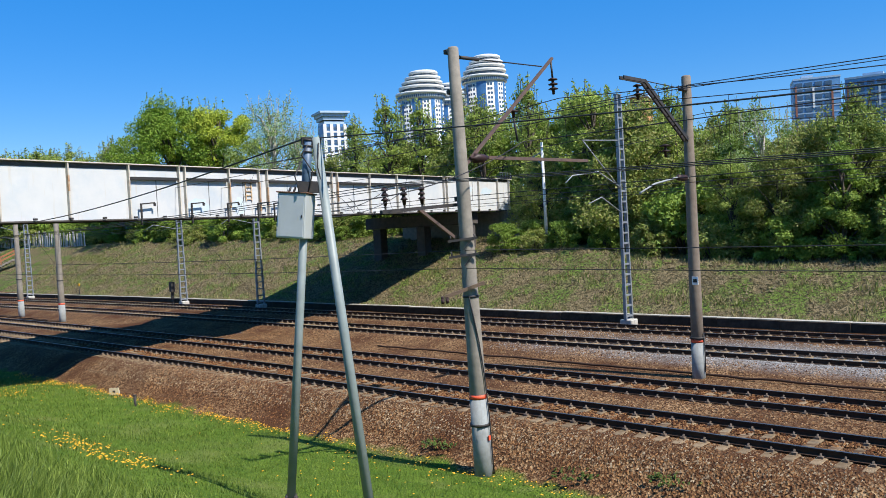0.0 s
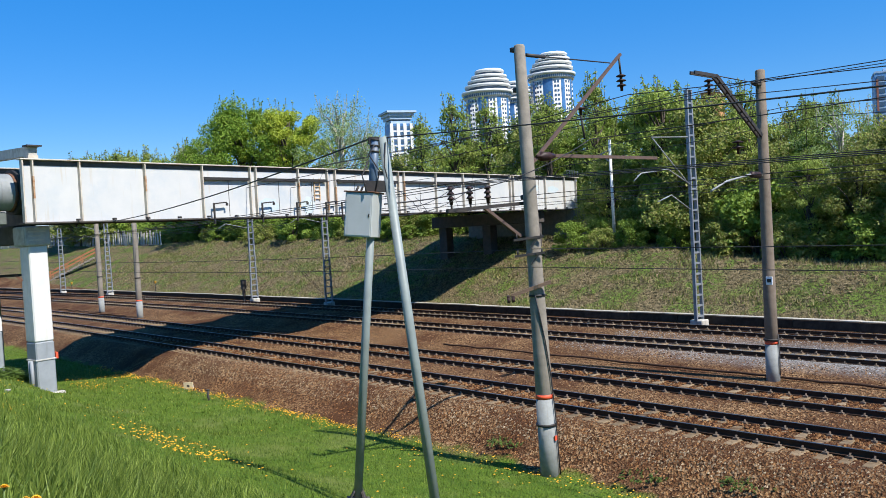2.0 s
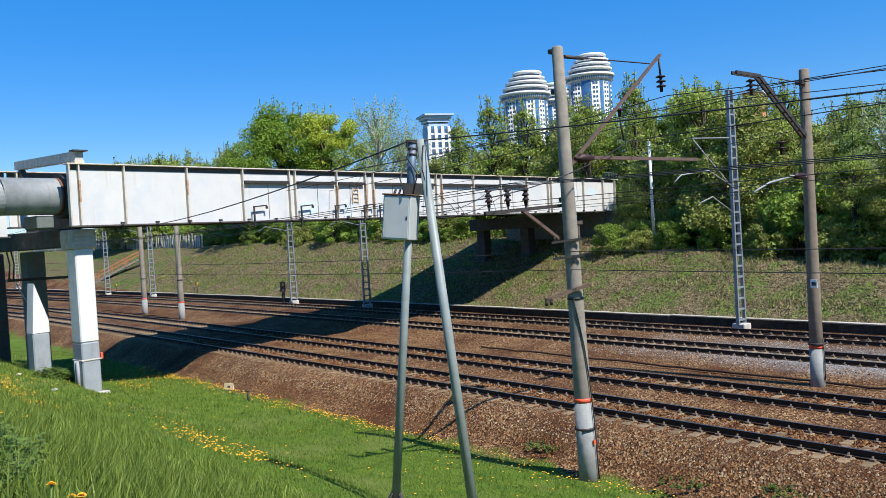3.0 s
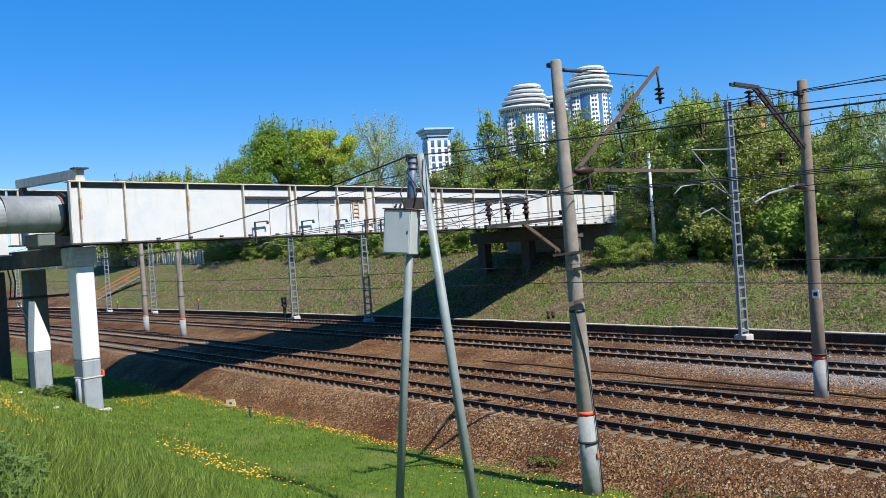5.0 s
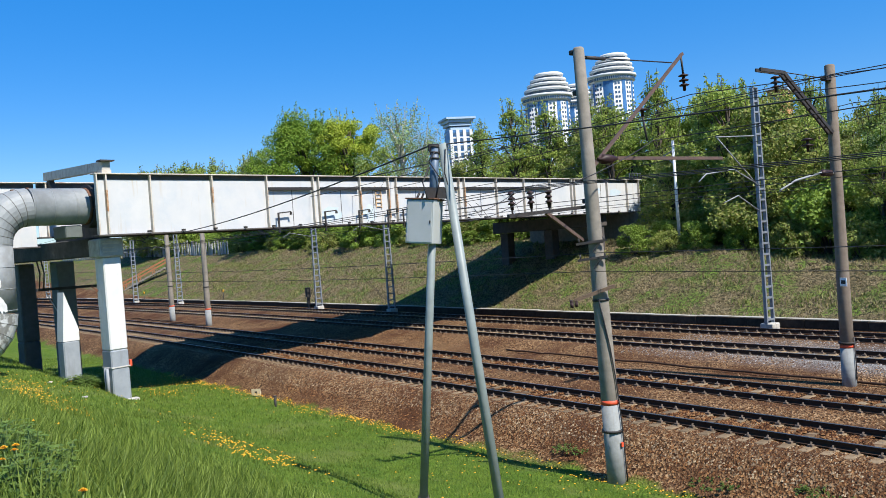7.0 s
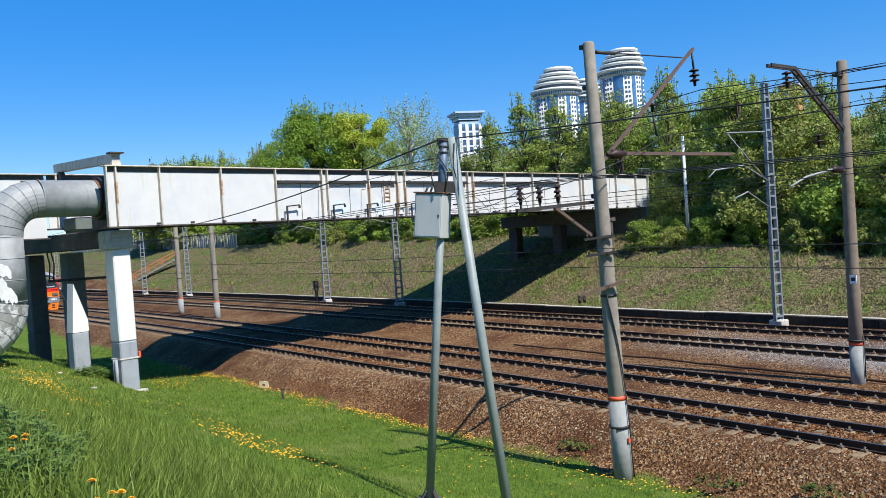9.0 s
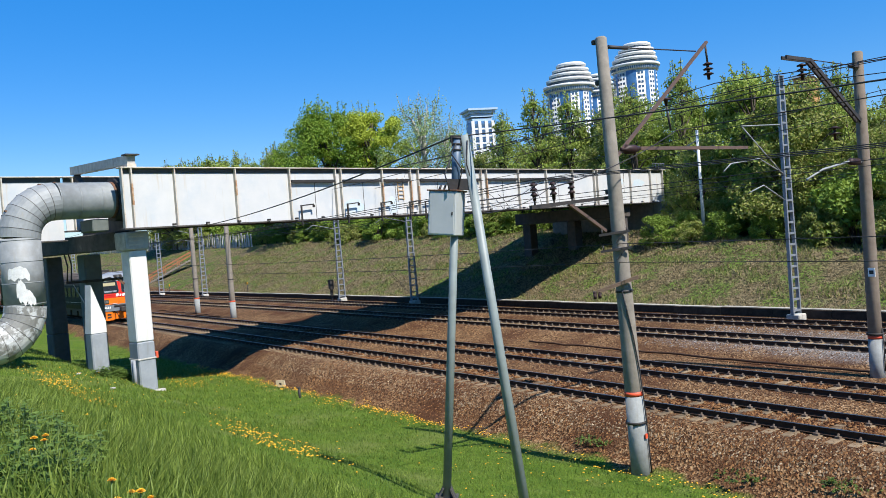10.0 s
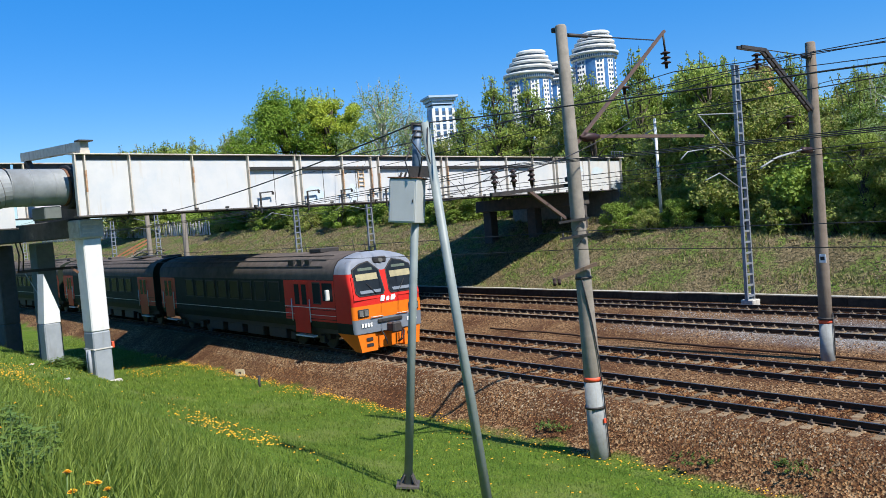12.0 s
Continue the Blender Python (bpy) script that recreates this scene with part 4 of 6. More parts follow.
def build_wires():
    w = wire
    for y, z, c, words in ((20.71, 9.1, 6.35, "near"), (23.55, 9.1, 6.35, "second"), (30.9, 9.3, 6.4, "third"), (34.0, 9.1, 6.4, "far")):
        w("messenger_wire", [(-130, y, z), (-72, y, z), (-14, y, z), (46, y, z), (100, y, z)], 0.014, "dark sagging messenger wire over a railway track", 1.1)
        yc = min(TRACKS, key=lambda t: abs(t - y))
        w("contact_wire", [(-130, yc, c), (-14, yc, c), (100, yc, c)], 0.011, "taut dark contact wire over a railway track")
        for x0 in range(-70, 46, 10):
            u = ((x0 + 14) % 58) / 58
            top = z - 1.1 * 4 * u * (1 - u)
            if y < 24:
                w("dropper_wire", [(x0, y, top), (x0, yc, c)], 0.006, "thin dropper between messenger and contact wire", seg=1)
    for a, b in (((-65.4, 36.95, 8.0), (-58.2, 39.5, 0.4)), ((-65.4, 36.95, 7.2), (-58.4, 39.5, 0.4)), ((-97.3, 36.0, 8.0), (-91.5, 38.8, 0.4))):
        w("guy_wire", [a, b], 0.014, "thin guy wire from a lattice mast to the ground", seg=1)
    w("feeder_wire", [(-120, 27, 9.7), (-13, 26.9, 9.85), (90, 27, 9.7)], 0.016, "dark feeder wire on the pole tops", 0.5)
    w("feeder_wire", [(-120, 26.2, 9.7), (-13, 26.5, 9.7), (90, 26, 9.4)], 0.014, "dark feeder wire on the pole tops", 0.5)
    for y, z in ((13.65, 6.55), (14.3, 6.55), (14.93, 6.55)):
        w("line_wire", [(-72, y, 6.5), (-14.25, y, z), (46, y, 6.5)], 0.010, "dark insulated line wire along the track", 0.45)
    w("line_wire", [(-72, 16.4, 5.1), (-13.9, 16.0, 4.8), (46, 16.2, 5.1)], 0.010, "dark line wire along the track", 0.3)
    w("line_wire", [(-72, 16.4, 4.6), (-13.9, 16.0, 4.33), (46, 16.2, 4.6)], 0.010, "dark line wire along the track", 0.3)
    w("aerial_cable", [(-12.0, 9.75, 7.25), (24, 9.6, 6.9)], 0.012, "thick dark aerial cable from the equipment mast", 0.55)
    w("aerial_cable", [(-12.2, 9.55, 7.25), (-34.6, 13.2, 6.56)], 0.018, "thick dark aerial cable from the equipment mast", 0.17)
    w("aerial_cable", [(-12.1, 9.7, 6.0), (-14, 18.75, 7.72), (30, 22.5, 9.2)], 0.014, "dark jumper cable between mast and pole", 0.35)
    w("line_wire", [(-12.2, 9.6, 5.9), (-14.2, 13.65, 6.5)], 0.009, "thin service wire to the equipment mast", 0.2)
    w("line_wire", [(-12.2, 9.6, 5.8), (-14.2, 14.3, 6.5)], 0.009, "thin service wire to the equipment mast", 0.25)


build_wires()


# ------------------------------------------------------------------ trees and bushes
def leaf_cloud(centres, per, radius, size, seed, squash=0.72, shoots=()):
    """Leaves on the outside of many clumps, turned outwards and up, and along thin shoots; raw vertices and faces."""
    rng = np.random.default_rng(seed)
    unit = lambda v: v / np.linalg.norm(v, axis=1, keepdims=True)
    k = np.repeat(np.arange(len(centres)), per)
    d = unit(rng.normal(size=(len(k), 3)))
    reach = np.asarray(radius)[k, None] * (0.35 + 0.75 * rng.random((len(k), 1)) ** 0.6)
    p = np.asarray(centres)[k] + d * reach * np.array([1, 1, squash])
    if shoots:
        a, b = np.asarray([q[0] for q in shoots]), np.asarray([q[1] for q in shoots])
        j = np.repeat(np.arange(len(shoots)), 20)
        u = rng.random((len(j), 1))
        p = np.concatenate([p, a[j] + (b - a)[j] * u + rng.normal(size=(len(j), 3)) * 0.28 * (1.15 - u)])
        d = np.concatenate([d, unit(rng.normal(size=(len(j), 3)))])
    n = len(p)
    face = unit(0.8 * d + np.array([0, 0, 0.45]) + 0.75 * rng.normal(size=(n, 3)))
    a = unit(np.cross(face, rng.normal(size=(n, 3))))
    b = np.cross(face, a)
    s = size * rng.uniform(0.6, 1.35, (n, 1))
    fold = face * s * 0.18
    v = np.stack([p - a * s, p + b * s * 0.6 + fold, p + a * s, p - b * s * 0.6 + fold], 1).reshape(-1, 3)
    f = np.arange(n * 4).reshape(-1, 4)
    return v.tolist(), f.tolist()


def make_tree(kind, h, w, seed, leaf, bark, density=1.0, crown_base=0.3, size=0.16, lumps=70, label="", shape="round", clump=0.105, lobes=0.45, sprigs=16):
    """A tree: tapered trunk, limbs that fork, a lobed crown of leaf clumps with gaps, and bare-tipped shoots on top."""
    rnd = random.Random(seed)
    t = thing("tree", label, "tree", "trees on the embankment")
    bm = bmesh.new()
    tr = 0.022 * h
    pts = [(0, 0, -0.6), (rnd.uniform(-0.1, 0.1), rnd.uniform(-0.1, 0.1), h * 0.2), (rnd.uniform(-0.3, 0.3), rnd.uniform(-0.3, 0.3), h * 0.5), (rnd.uniform(-0.4, 0.4), rnd.uniform(-0.4, 0.4), h * 0.92)]
    tube(bm, pts, [tr * 1.3, tr, tr * 0.6, tr * 0.12], 7)
    centres, radii = [], []
    for i in range(lumps):
        u = rnd.random()
        z = crown_base + (1 - crown_base) * (i + u) / lumps
        k = (z - crown_base) / (1 - crown_base)
        if shape == "round":
            rad = math.sin(math.pi * (0.14 + 0.78 * k)) ** 0.6
        elif shape == "tall":
            rad = (1 - k) ** 0.6 * (0.4 + 0.6 * min(1, k * 4))
        else:
            rad = 1.0 - 0.75 * k ** 2
        a = rnd.uniform(0, 2 * math.pi)
        rad *= 1 + lobes * noise.noise((1.5 * math.cos(a), 1.5 * math.sin(a), 2.6 * k + seed))
        r = w / 2 * rad * (rnd.uniform(0.45, 1.0) if rnd.random() < 0.85 else rnd.uniform(0.0, 0.45))
        q = Vector((r * math.cos(a), r * math.sin(a), z * h * 0.95 + rnd.uniform(-0.05, 0.05) * h))
        centres.append(tuple(q))
        radii.append(w * clump * rnd.uniform(0.6, 1.35))
        if i % 2 == 0:
            s = Vector((0, 0, max(0.12 * h, q.z - r * rnd.uniform(0.7, 1.3) - 0.05 * h)))
            m = s.lerp(q, 0.5) + Vector((0, 0, rnd.uniform(0.0, 0.06) * h))
            tube(bm, [s, m, q], [tr * 0.42, tr * 0.25, tr * 0.07], 5, caps=False)
    shoots = []
    for q in sorted(centres, key=lambda c: c[2] + rnd.uniform(0, 0.3 * h))[-sprigs:] if sprigs else []:
        b = (q[0] * 1.08 + rnd.uniform(-0.3, 0.3), q[1] * 1.08 + rnd.uniform(-0.3, 0.3), q[2] + h * rnd.uniform(0.09, 0.17))
        shoots.append((q, b))
        tube(bm, [q, b], [0.035, 0.012], 4, caps=False)
    part("trunk", bm, bark, t)
    v, f = leaf_cloud(centres, int(135 * density), radii, size, seed, 0.72, shoots)
    raw("crown", v, f, leaf, t, "stuff")
    return t


def make_bush(w, h, seed, leaf, size, label, n=26, per=110):
    rnd = random.Random(seed)
    t = thing("bush", label, "bush", "bushes on the embankment")
    bm = bmesh.new()
    cs, sp = [], []
    for i in range(n):
        a, r, z = rnd.uniform(0, 2 * math.pi), w / 2 * math.sqrt(rnd.random()), h * rnd.uniform(0.12, 0.95)
        r *= math.sqrt(max(0.1, 1 - (z / h) ** 2 * 0.8))
        q = (r * math.cos(a), r * math.sin(a), z)
        cs.append(q)
        sp.append(0.085 * (w + h) * rnd.uniform(0.6, 1.2))
        if i % 3 == 0:
            tube(bm, [(0.1 * q[0], 0.1 * q[1], -0.4), (0.6 * q[0], 0.6 * q[1], 0.6 * z), q], [0.06, 0.04, 0.012], 5, caps=False)
    part("stem_clump", bm, M_BARK, t)
    v, f = leaf_cloud(cs, per, sp, size, seed)
    raw("leaf_mass", v, f, leaf, t, "stuff")
    return t


def plant(ob, x, y, rz, s=1.0, label="", used=set()):
    """Stand the first of a kind, then copies of it."""
    m = pose(x, y, height(x, y) - 0.05, 0, 0, rz)
    if ob.name not in used:
        used.add(ob.name)
        ob.matrix_basis = m
        o = ob
    else:
        o = copy_thing(ob, m)
    o.scale = (s, s, s)
    return o


BIRCHES = ((-88, 63.5, 1.45), (-84, 64.5, 1.15), (-112, 55.5, 1.15), (-117, 58, 1.0), (-20.5, 53, 0.75))
EDGE = ((-149, 58, 1, 1.45), (-156, 60, 0, 1.5), (-140, 60, 3, 1.3), (-133, 59, 2, 1.25), (-127, 60, 3, 1.2), (-163, 61, 1, 1.5), (-121, 58, 3, 1.25), (-65, 57.5, 3, 1.0), (-62.5, 60, 3, 1.15), (-60, 62.5, 3, 1.1), (-57, 65, 1, 1.05),
        (-141, 51.5, 1, 1.32), (-139, 56.5, 1, 1.36), (-137, 61, 1, 1.3), (-146, 50, 0, 1.5), (-70, 58, 0, 0.9), (-53, 61, 0, 1.0), (-49, 59, 3, 1.0), (-43, 58.5, 3, 1.08), (-33, 53, 1, 1.05), (-29.5, 52, 0, 1.05))


def build_trees():
    T = [make_tree("a", 9.5, 7.2, 11, M_LEAF_MID, M_BARK, 1.55, 0.05, 0.115, 85, "leafy mid-green tree in spring leaf", "round", 0.115, 0.5, 14),
         make_tree("b", 11, 7.0, 12, M_LEAF_OLIVE, M_BARK, 1.35, 0.08, 0.115, 85, "tall tree in olive spring leaf", "round", 0.115, 0.5, 20),
         make_tree("c", 10, 6.0, 13, M_LEAF_DEEP, M_BARK, 1.55, 0.04, 0.115, 80, "dense tree in deep green leaf", "egg", 0.115, 0.5, 14),
         make_tree("d", 12, 6.0, 14, M_LEAF_OLIVE, M_BARK, 0.62, 0.12, 0.105, 90, "slender tree with loose spring foliage", "egg", 0.095, 0.6, 40),
         make_tree("e", 12.0, 8.6, 15, M_LEAF_PALE, M_BIRCH, 0.8, 0.2, 0.075, 110, "pale birch just coming into leaf", "round", 0.10, 0.4, 26)]
    B = [make_bush(4.5, 3.2, 21, M_LEAF_DEEP, 0.11, "dense dark green bush at the slope's top", 30, 190),
         make_bush(4.0, 2.6, 22, M_LEAF_MID, 0.105, "rounded green bush at the slope's top", 28, 180),
         make_bush(3.5, 2.2, 23, M_LEAF_FRESH, 0.10, "fresh green bush at the slope's top", 24, 160)]
    rnd = random.Random(77)
    # wood along the crest: a front edge of bushes, then rows of trees
    x = -62.0
    while x < 14:
        yc, _ = crest(x)
        if not -60 < x < -38.5:
            plant(B[rnd.choice((0, 0, 1, 1, 2))], x, yc + rnd.uniform(0.6, 3.0), rnd.uniform(0, 360), rnd.uniform(0.45, 1.1))
            plant(B[rnd.choice((0, 1, 2))], x + 1.3, yc + rnd.uniform(3.0, 5.0), rnd.uniform(0, 360), rnd.uniform(0.9, 1.4))
        x += rnd.uniform(2.8, 4.6)
    # two low shrubs by the bridge's end
    plant(B[0], -37.6, 47.4, 40, 0.62)
    plant(B[1], -35.0, 47.8, 10, 0.55)
    for i in range(11):
        x = -27 + 4.1 * i
        plant(T[(0, 2, 0, 1)[i % 4]], x + rnd.uniform(-1, 1), crest(x)[0] + rnd.uniform(5.0, 7.5), rnd.uniform(0, 360), rnd.uniform(0.62, 0.8))
    for row, (dy, step, pick) in enumerate(((4.5, 3.6, (0, 2, 0, 1)), (8.5, 4.0, (0, 1, 2, 3)), (14, 4.4, (1, 3, 0, 2)), (21, 5.5, (1, 3, 0)))):
        x = -37 + row * 1.3 - (0 if row < 1 else 22 if row < 3 else 45)
        while x < 16 + row * 4:
            yc, _ = crest(x)
            if not (row < 2 and -62 < x < -38 and dy < 9):
                s = rnd.uniform(0.82, 1.12) * (0.86 if row == 0 else 1.0)
                if x > -0.6 * yc:
                    s *= 0.76
                plant(T[rnd.choice(pick)], x + rnd.uniform(-1, 1), yc + dy + rnd.uniform(-1.5, 1.5), rnd.uniform(0, 360), s)
            x += step * rnd.uniform(0.75, 1.25)
    # behind the bridge, seen over and under it
    for x, y, k, s in ((-62, 62, 0, 0.85), (-68, 66, 2, 0.9), (-74, 63, 0, 0.8), (-80, 70, 3, 0.9), (-57, 66, 2, 0.85), (-86, 68, 0, 0.7), (-94, 70, 2, 0.75), (-103, 72, 0, 0.7), (-112, 74, 2, 0.75), (-121, 74, 0, 0.75)):
        plant(T[k], x, y, rnd.uniform(0, 360), s)
    for i in range(26):
        x = -60 - 4.2 * i
        yc, _ = crest(x)
        yc += bend(x)
        plant(B[rnd.choice((0, 0, 1))], x + rnd.uniform(-1, 1), yc + rnd.uniform(0.4, 2.4), rnd.uniform(0, 360), rnd.uniform(0.4, 0.95))
        plant(B[0], x - 2, yc + rnd.uniform(2.8, 4.8), rnd.uniform(0, 360), rnd.uniform(0.9, 1.5))
        if i % 2:
            plant(T[2], x, yc + rnd.uniform(5, 9), rnd.uniform(0, 360), rnd.uniform(0.45, 0.62))
    # the big round tree, pale birches and small trees above the girder
    big = make_tree("big", 17.4, 16.5, 31, M_LEAF_FRESH, M_BARK, 3.0, 0.10, 0.14, 170, "broad round maple in bright fresh leaf", "round", 0.078, 0.35, 7)
    plant(big, -104.0, 58.4, 20, 1.09)
    gold = make_tree("gold", 17.2, 12.5, 33, M_LEAF_GOLD, M_BARK, 3.0, 0.10, 0.14, 130, "round maple in yellow-green flower", "round", 0.085, 0.35, 6)
    plant(gold, -98.8, 62.6, 70, 1.06)
    for x, y, s in BIRCHES:
        plant(T[4], x, y, rnd.uniform(0, 360), s)
    for x, y, k, s in EDGE:
        plant(T[k], x, y, rnd.uniform(0, 360), s)


build_trees()


# ------------------------------------------------------------------ far buildings
M_FACADE_W = mat("white_facade_cladding", (0.648, 0.657, 0.648), (0.558, 0.567, 0.567), 0.3, 0.7)
M_FACADE_B = mat("blue_facade_cladding", (0.06, 0.19, 0.42), (0.04, 0.13, 0.30), 0.3, 0.4)
M_FACADE_D = mat("dark_blue_grey_facade", (0.12, 0.29, 0.54), (0.09, 0.22, 0.43), 0.2, 0.5)
M_FACADE_G = mat("grey_facade", (0.34, 0.46, 0.60), (0.29, 0.40, 0.53), 0.2, 0.6)
M_FACADE_R = mat("red_brown_facade_panel", (0.304, 0.128, 0.08), (0.24, 0.096, 0.064), 0.3, 0.7)
M_FACADE_O = mat("orange_facade", (0.496, 0.24, 0.096), (0.416, 0.2, 0.08), 0.2, 0.8)
M_CROWN = mat("shaded_terrace_glazing", (0.07, 0.10, 0.14), (0.10, 0.14, 0.19), 0.3, 0.7, spec=0.1)
M_FARGLASS = mat("far_window_glass", (0.075, 0.13, 0.21), (0.05, 0.09, 0.15), 0.3, 0.2)


def window_mesh(w, h, d=0.25):
    bm = boxed(-w / 2, w / 2, -d, 0.03, -h / 2, h / 2)
    me = bpy.data.meshes.new("window")
    bm.to_mesh(me)
    bm.free()
    me.materials.append(M_FARGLASS)
    return me


WIN_A, WIN_B = window_mesh(2.3, 2.2), window_mesh(3.2, 1.9)


def round_tower(x, y, zt, r, turn, words):
    """A rounded residential tower: blue glazed strips, a window ring under a wide cornice, stepped terraces and a roof disc."""
    t = thing("tower_block", words, "tower block", "white and blue towers", pose(x, y, 0, 0, 0, turn))
    g = r / 18.5
    zs = zt - 20.8 * g

    def drum(name, profile, material, off=0.0, label=""):
        bm = bmesh.new()
        lathe(bm, [(a * g, zs + z * g) for a, z in profile], 44, (off * g, 0, 0))
        return part(name, bm, material, t, label)

    drum("wall", [(16.0, -zs / g), (16.0, 0)], M_FACADE_W)
    for a0, a1 in ((-113, -87), (-64, -53), (-150, -141), (-32, -22)):
        bm = bmesh.new()
        n = 6
        for i in range(n):
            u, v = radians(a0 + (a1 - a0) * i / n), radians(a0 + (a1 - a0) * (i + 1) / n)
            bm.faces.new([bm.verts.new((16.25 * g * math.cos(w), 16.25 * g * math.sin(w), z)) for w, z in ((u, 5), (v, 5), (v, zs - 0.6), (u, zs - 0.6))])
        part("blue_strip", bm, M_FACADE_B, t)
    drum("cornice_soffit", [(16.0, 0), (17.3, 0.1), (17.4, 3.0)], M_FACADE_W)
    drum("cornice", [(17.4, 3.0), (18.6, 3.1), (18.7, 4.9), (15.0, 5.0)], M_FACADE_W)
    drum("crown_core", [(15.2, 5.0), (14.0, 8.2), (12.8, 12.0), (11.0, 15.4), (9.2, 17.5)], M_CROWN, 0.9)
    for k, (z, rr, off) in enumerate(((7.7, 16.5, 0.5), (11.3, 14.9, 1.2), (14.7, 13.0, 1.8))):
        drum("terrace_ring", [(rr - 2, z - 0.1), (rr, z), (rr + 0.15, z + 1.7), (rr - 3, z + 1.8)], M_FACADE_W, off)
    drum("roof_drum", [(9.2, 16.2), (9.4, 18.3)], M_CROWN, 2.2)
    drum("roof_disc", [(9.0, 18.2), (10.6, 18.5), (10.7, 20.0), (9.6, 20.8), (0.1, 20.8)], M_FACADE_W, 2.4)
    for k in range(34):
        a = radians(-178 + 5.2 * k)
        shared("window", WIN_A, t, Matrix.Translation((17.37 * g * math.cos(a), 17.37 * g * math.sin(a), zs + 1.5 * g)) @ Matrix.Rotation(a + math.pi / 2, 4, "Z") @ Matrix.Diagonal((0.38, 1, 0.85, 1)))
    z = zs - 2.6
    while z > zs - 46:
        for a in (-138, -130, -121, -80, -72, -47, -38, -16):
            ar = radians(a)
            shared("window", WIN_A, t, Matrix.Translation((16.02 * g * math.cos(ar), 16.02 * g * math.sin(ar), z)) @ Matrix.Rotation(ar + math.pi / 2, 4, "Z") @ Matrix.Diagonal((0.62, 1, 0.72, 1)))
        for a in (-158, -166):
            ar = radians(a)
            o = part("balcony", boxed(-2.0, 2.0, -1.2, 0.2, -0.5, 0.55), M_FACADE_W, t)
            o.matrix_basis = Matrix.Translation((16.3 * g * math.cos(ar), 16.3 * g * math.sin(ar), z - 1.3)) @ Matrix.Rotation(ar + math.pi / 2, 4, "Z")
        z -= 3.2
    return t


def corniced_tower(x, y, zt, w, turn):
    t = thing("tower_block", "white and blue apartment tower with a wide flat cornice", "tower block", "white and blue towers", pose(x, y, 0, 0, 0, turn))
    part("wall", boxed(-w / 2, w / 2, -w / 2, w / 2, 0, zt - 9), M_FACADE_B, t)
    for k, (g, z) in enumerate(((0.36, zt - 9), (0.42, zt - 6), (0.50, zt - 3.6), (0.60, zt - 1.4))):
        part("cornice_step", boxed(-w * g - w * 0.12, w * g + w * 0.12, -w * g - w * 0.12, w * g + w * 0.12, z, z + (2.2 if k < 3 else 1.4)), M_FACADE_G, t)
    for i in range(4):
        xx = -w / 2 + w * (i + 0.06) / 3.06
        part("white_pier", boxed(xx - 1.2, xx + 1.2, -w / 2 - 0.7, -w / 2 - 0.02, 0, zt - 9), M_FACADE_W, t)
    z = zt - 12
    while z > zt - 60:
        part("white_band", boxed(-w / 2 + 1.5, w / 2 - 1.5, -w / 2 - 0.5, -w / 2 - 0.03, z - 3.2, z - 2.0), M_FACADE_W, t)
        for i in range(3):
            shared("window", WIN_A, t, pose(-w / 3.06 + w / 3.06 * i, -w / 2 - 0.2, z))
        z -= 5.2
    return t


def slab_tower(x, y, zt, w, d, turn, words):
    t = thing("tower_block", words, "tower block", "dark slab towers", pose(x, y, 0, 0, 0, turn))
    part("wall", boxed(-w / 2, w / 2, -d / 2, d / 2, 0, zt), M_FACADE_D, t)
    part("parapet", boxed(-w / 2 - 0.2, w / 2 + 0.2, -d / 2 - 0.2, d / 2 + 0.2, zt, zt + 0.9), M_FACADE_G, t)
    z = zt - 2.4
    while z > zt - 42:
        part("floor_band", boxed(-w / 2 - 0.12, w / 2 + 0.12, -d / 2 - 0.15, -d / 2 - 0.02, z - 2.0, z - 1.3), M_FACADE_G, t)
        part("floor_band", boxed(-w / 2 - 0.12, -w / 2 - 0.02, -d / 2 + 0.1, d / 2, z - 2.0, z - 1.3), M_FACADE_G, t)
        for i in range(int(w / 4.4)):
            shared("window", WIN_B, t, pose(-w / 2 + 2.4 + 4.4 * i, -d / 2 - 0.05, z))
        z -= 3.1
    for fx, z0, z1, m in ((0.02, 18, 3, M_FACADE_R), (0.40, 14, 4, M_CHALK), (0.46, 40, 20, M_CHALK), (0.80, 26, 6, M_FACADE_R), (0.90, 40, 28, M_FACADE_R)):
        xx = -w / 2 + fx * w
        part("facade_panel", boxed(xx, xx + 0.9, -d / 2 - 0.5, -d / 2 - 0.16, zt - z0, zt - z1), m, t)
    part("roof_plant", boxed(-w * 0.3, -w * 0.05, -d * 0.2, d * 0.2, zt + 0.9, zt + 2.8), M_FACADE_G, t)
    return t


round_tower(-414, 434, 117.5, 18.5, 43, "white and blue rounded residential tower with stepped terraces")
round_tower(-379, 465, 126, 17.5, 40, "white and blue rounded residential tower with stepped terraces")
round_tower(-467, 521, 124.5, 17, 42, "white and blue rounded residential tower behind its twins")
corniced_tower(-459.5, 385.5, 91, 15.5, 68)
slab_tower(-139, 432, 66.5, 21, 18, 24, "dark blue-grey slab tower with red and white panels")
slab_tower(-108, 442, 64.5, 36, 20, 10, "dark blue-grey slab tower with red and white panels")


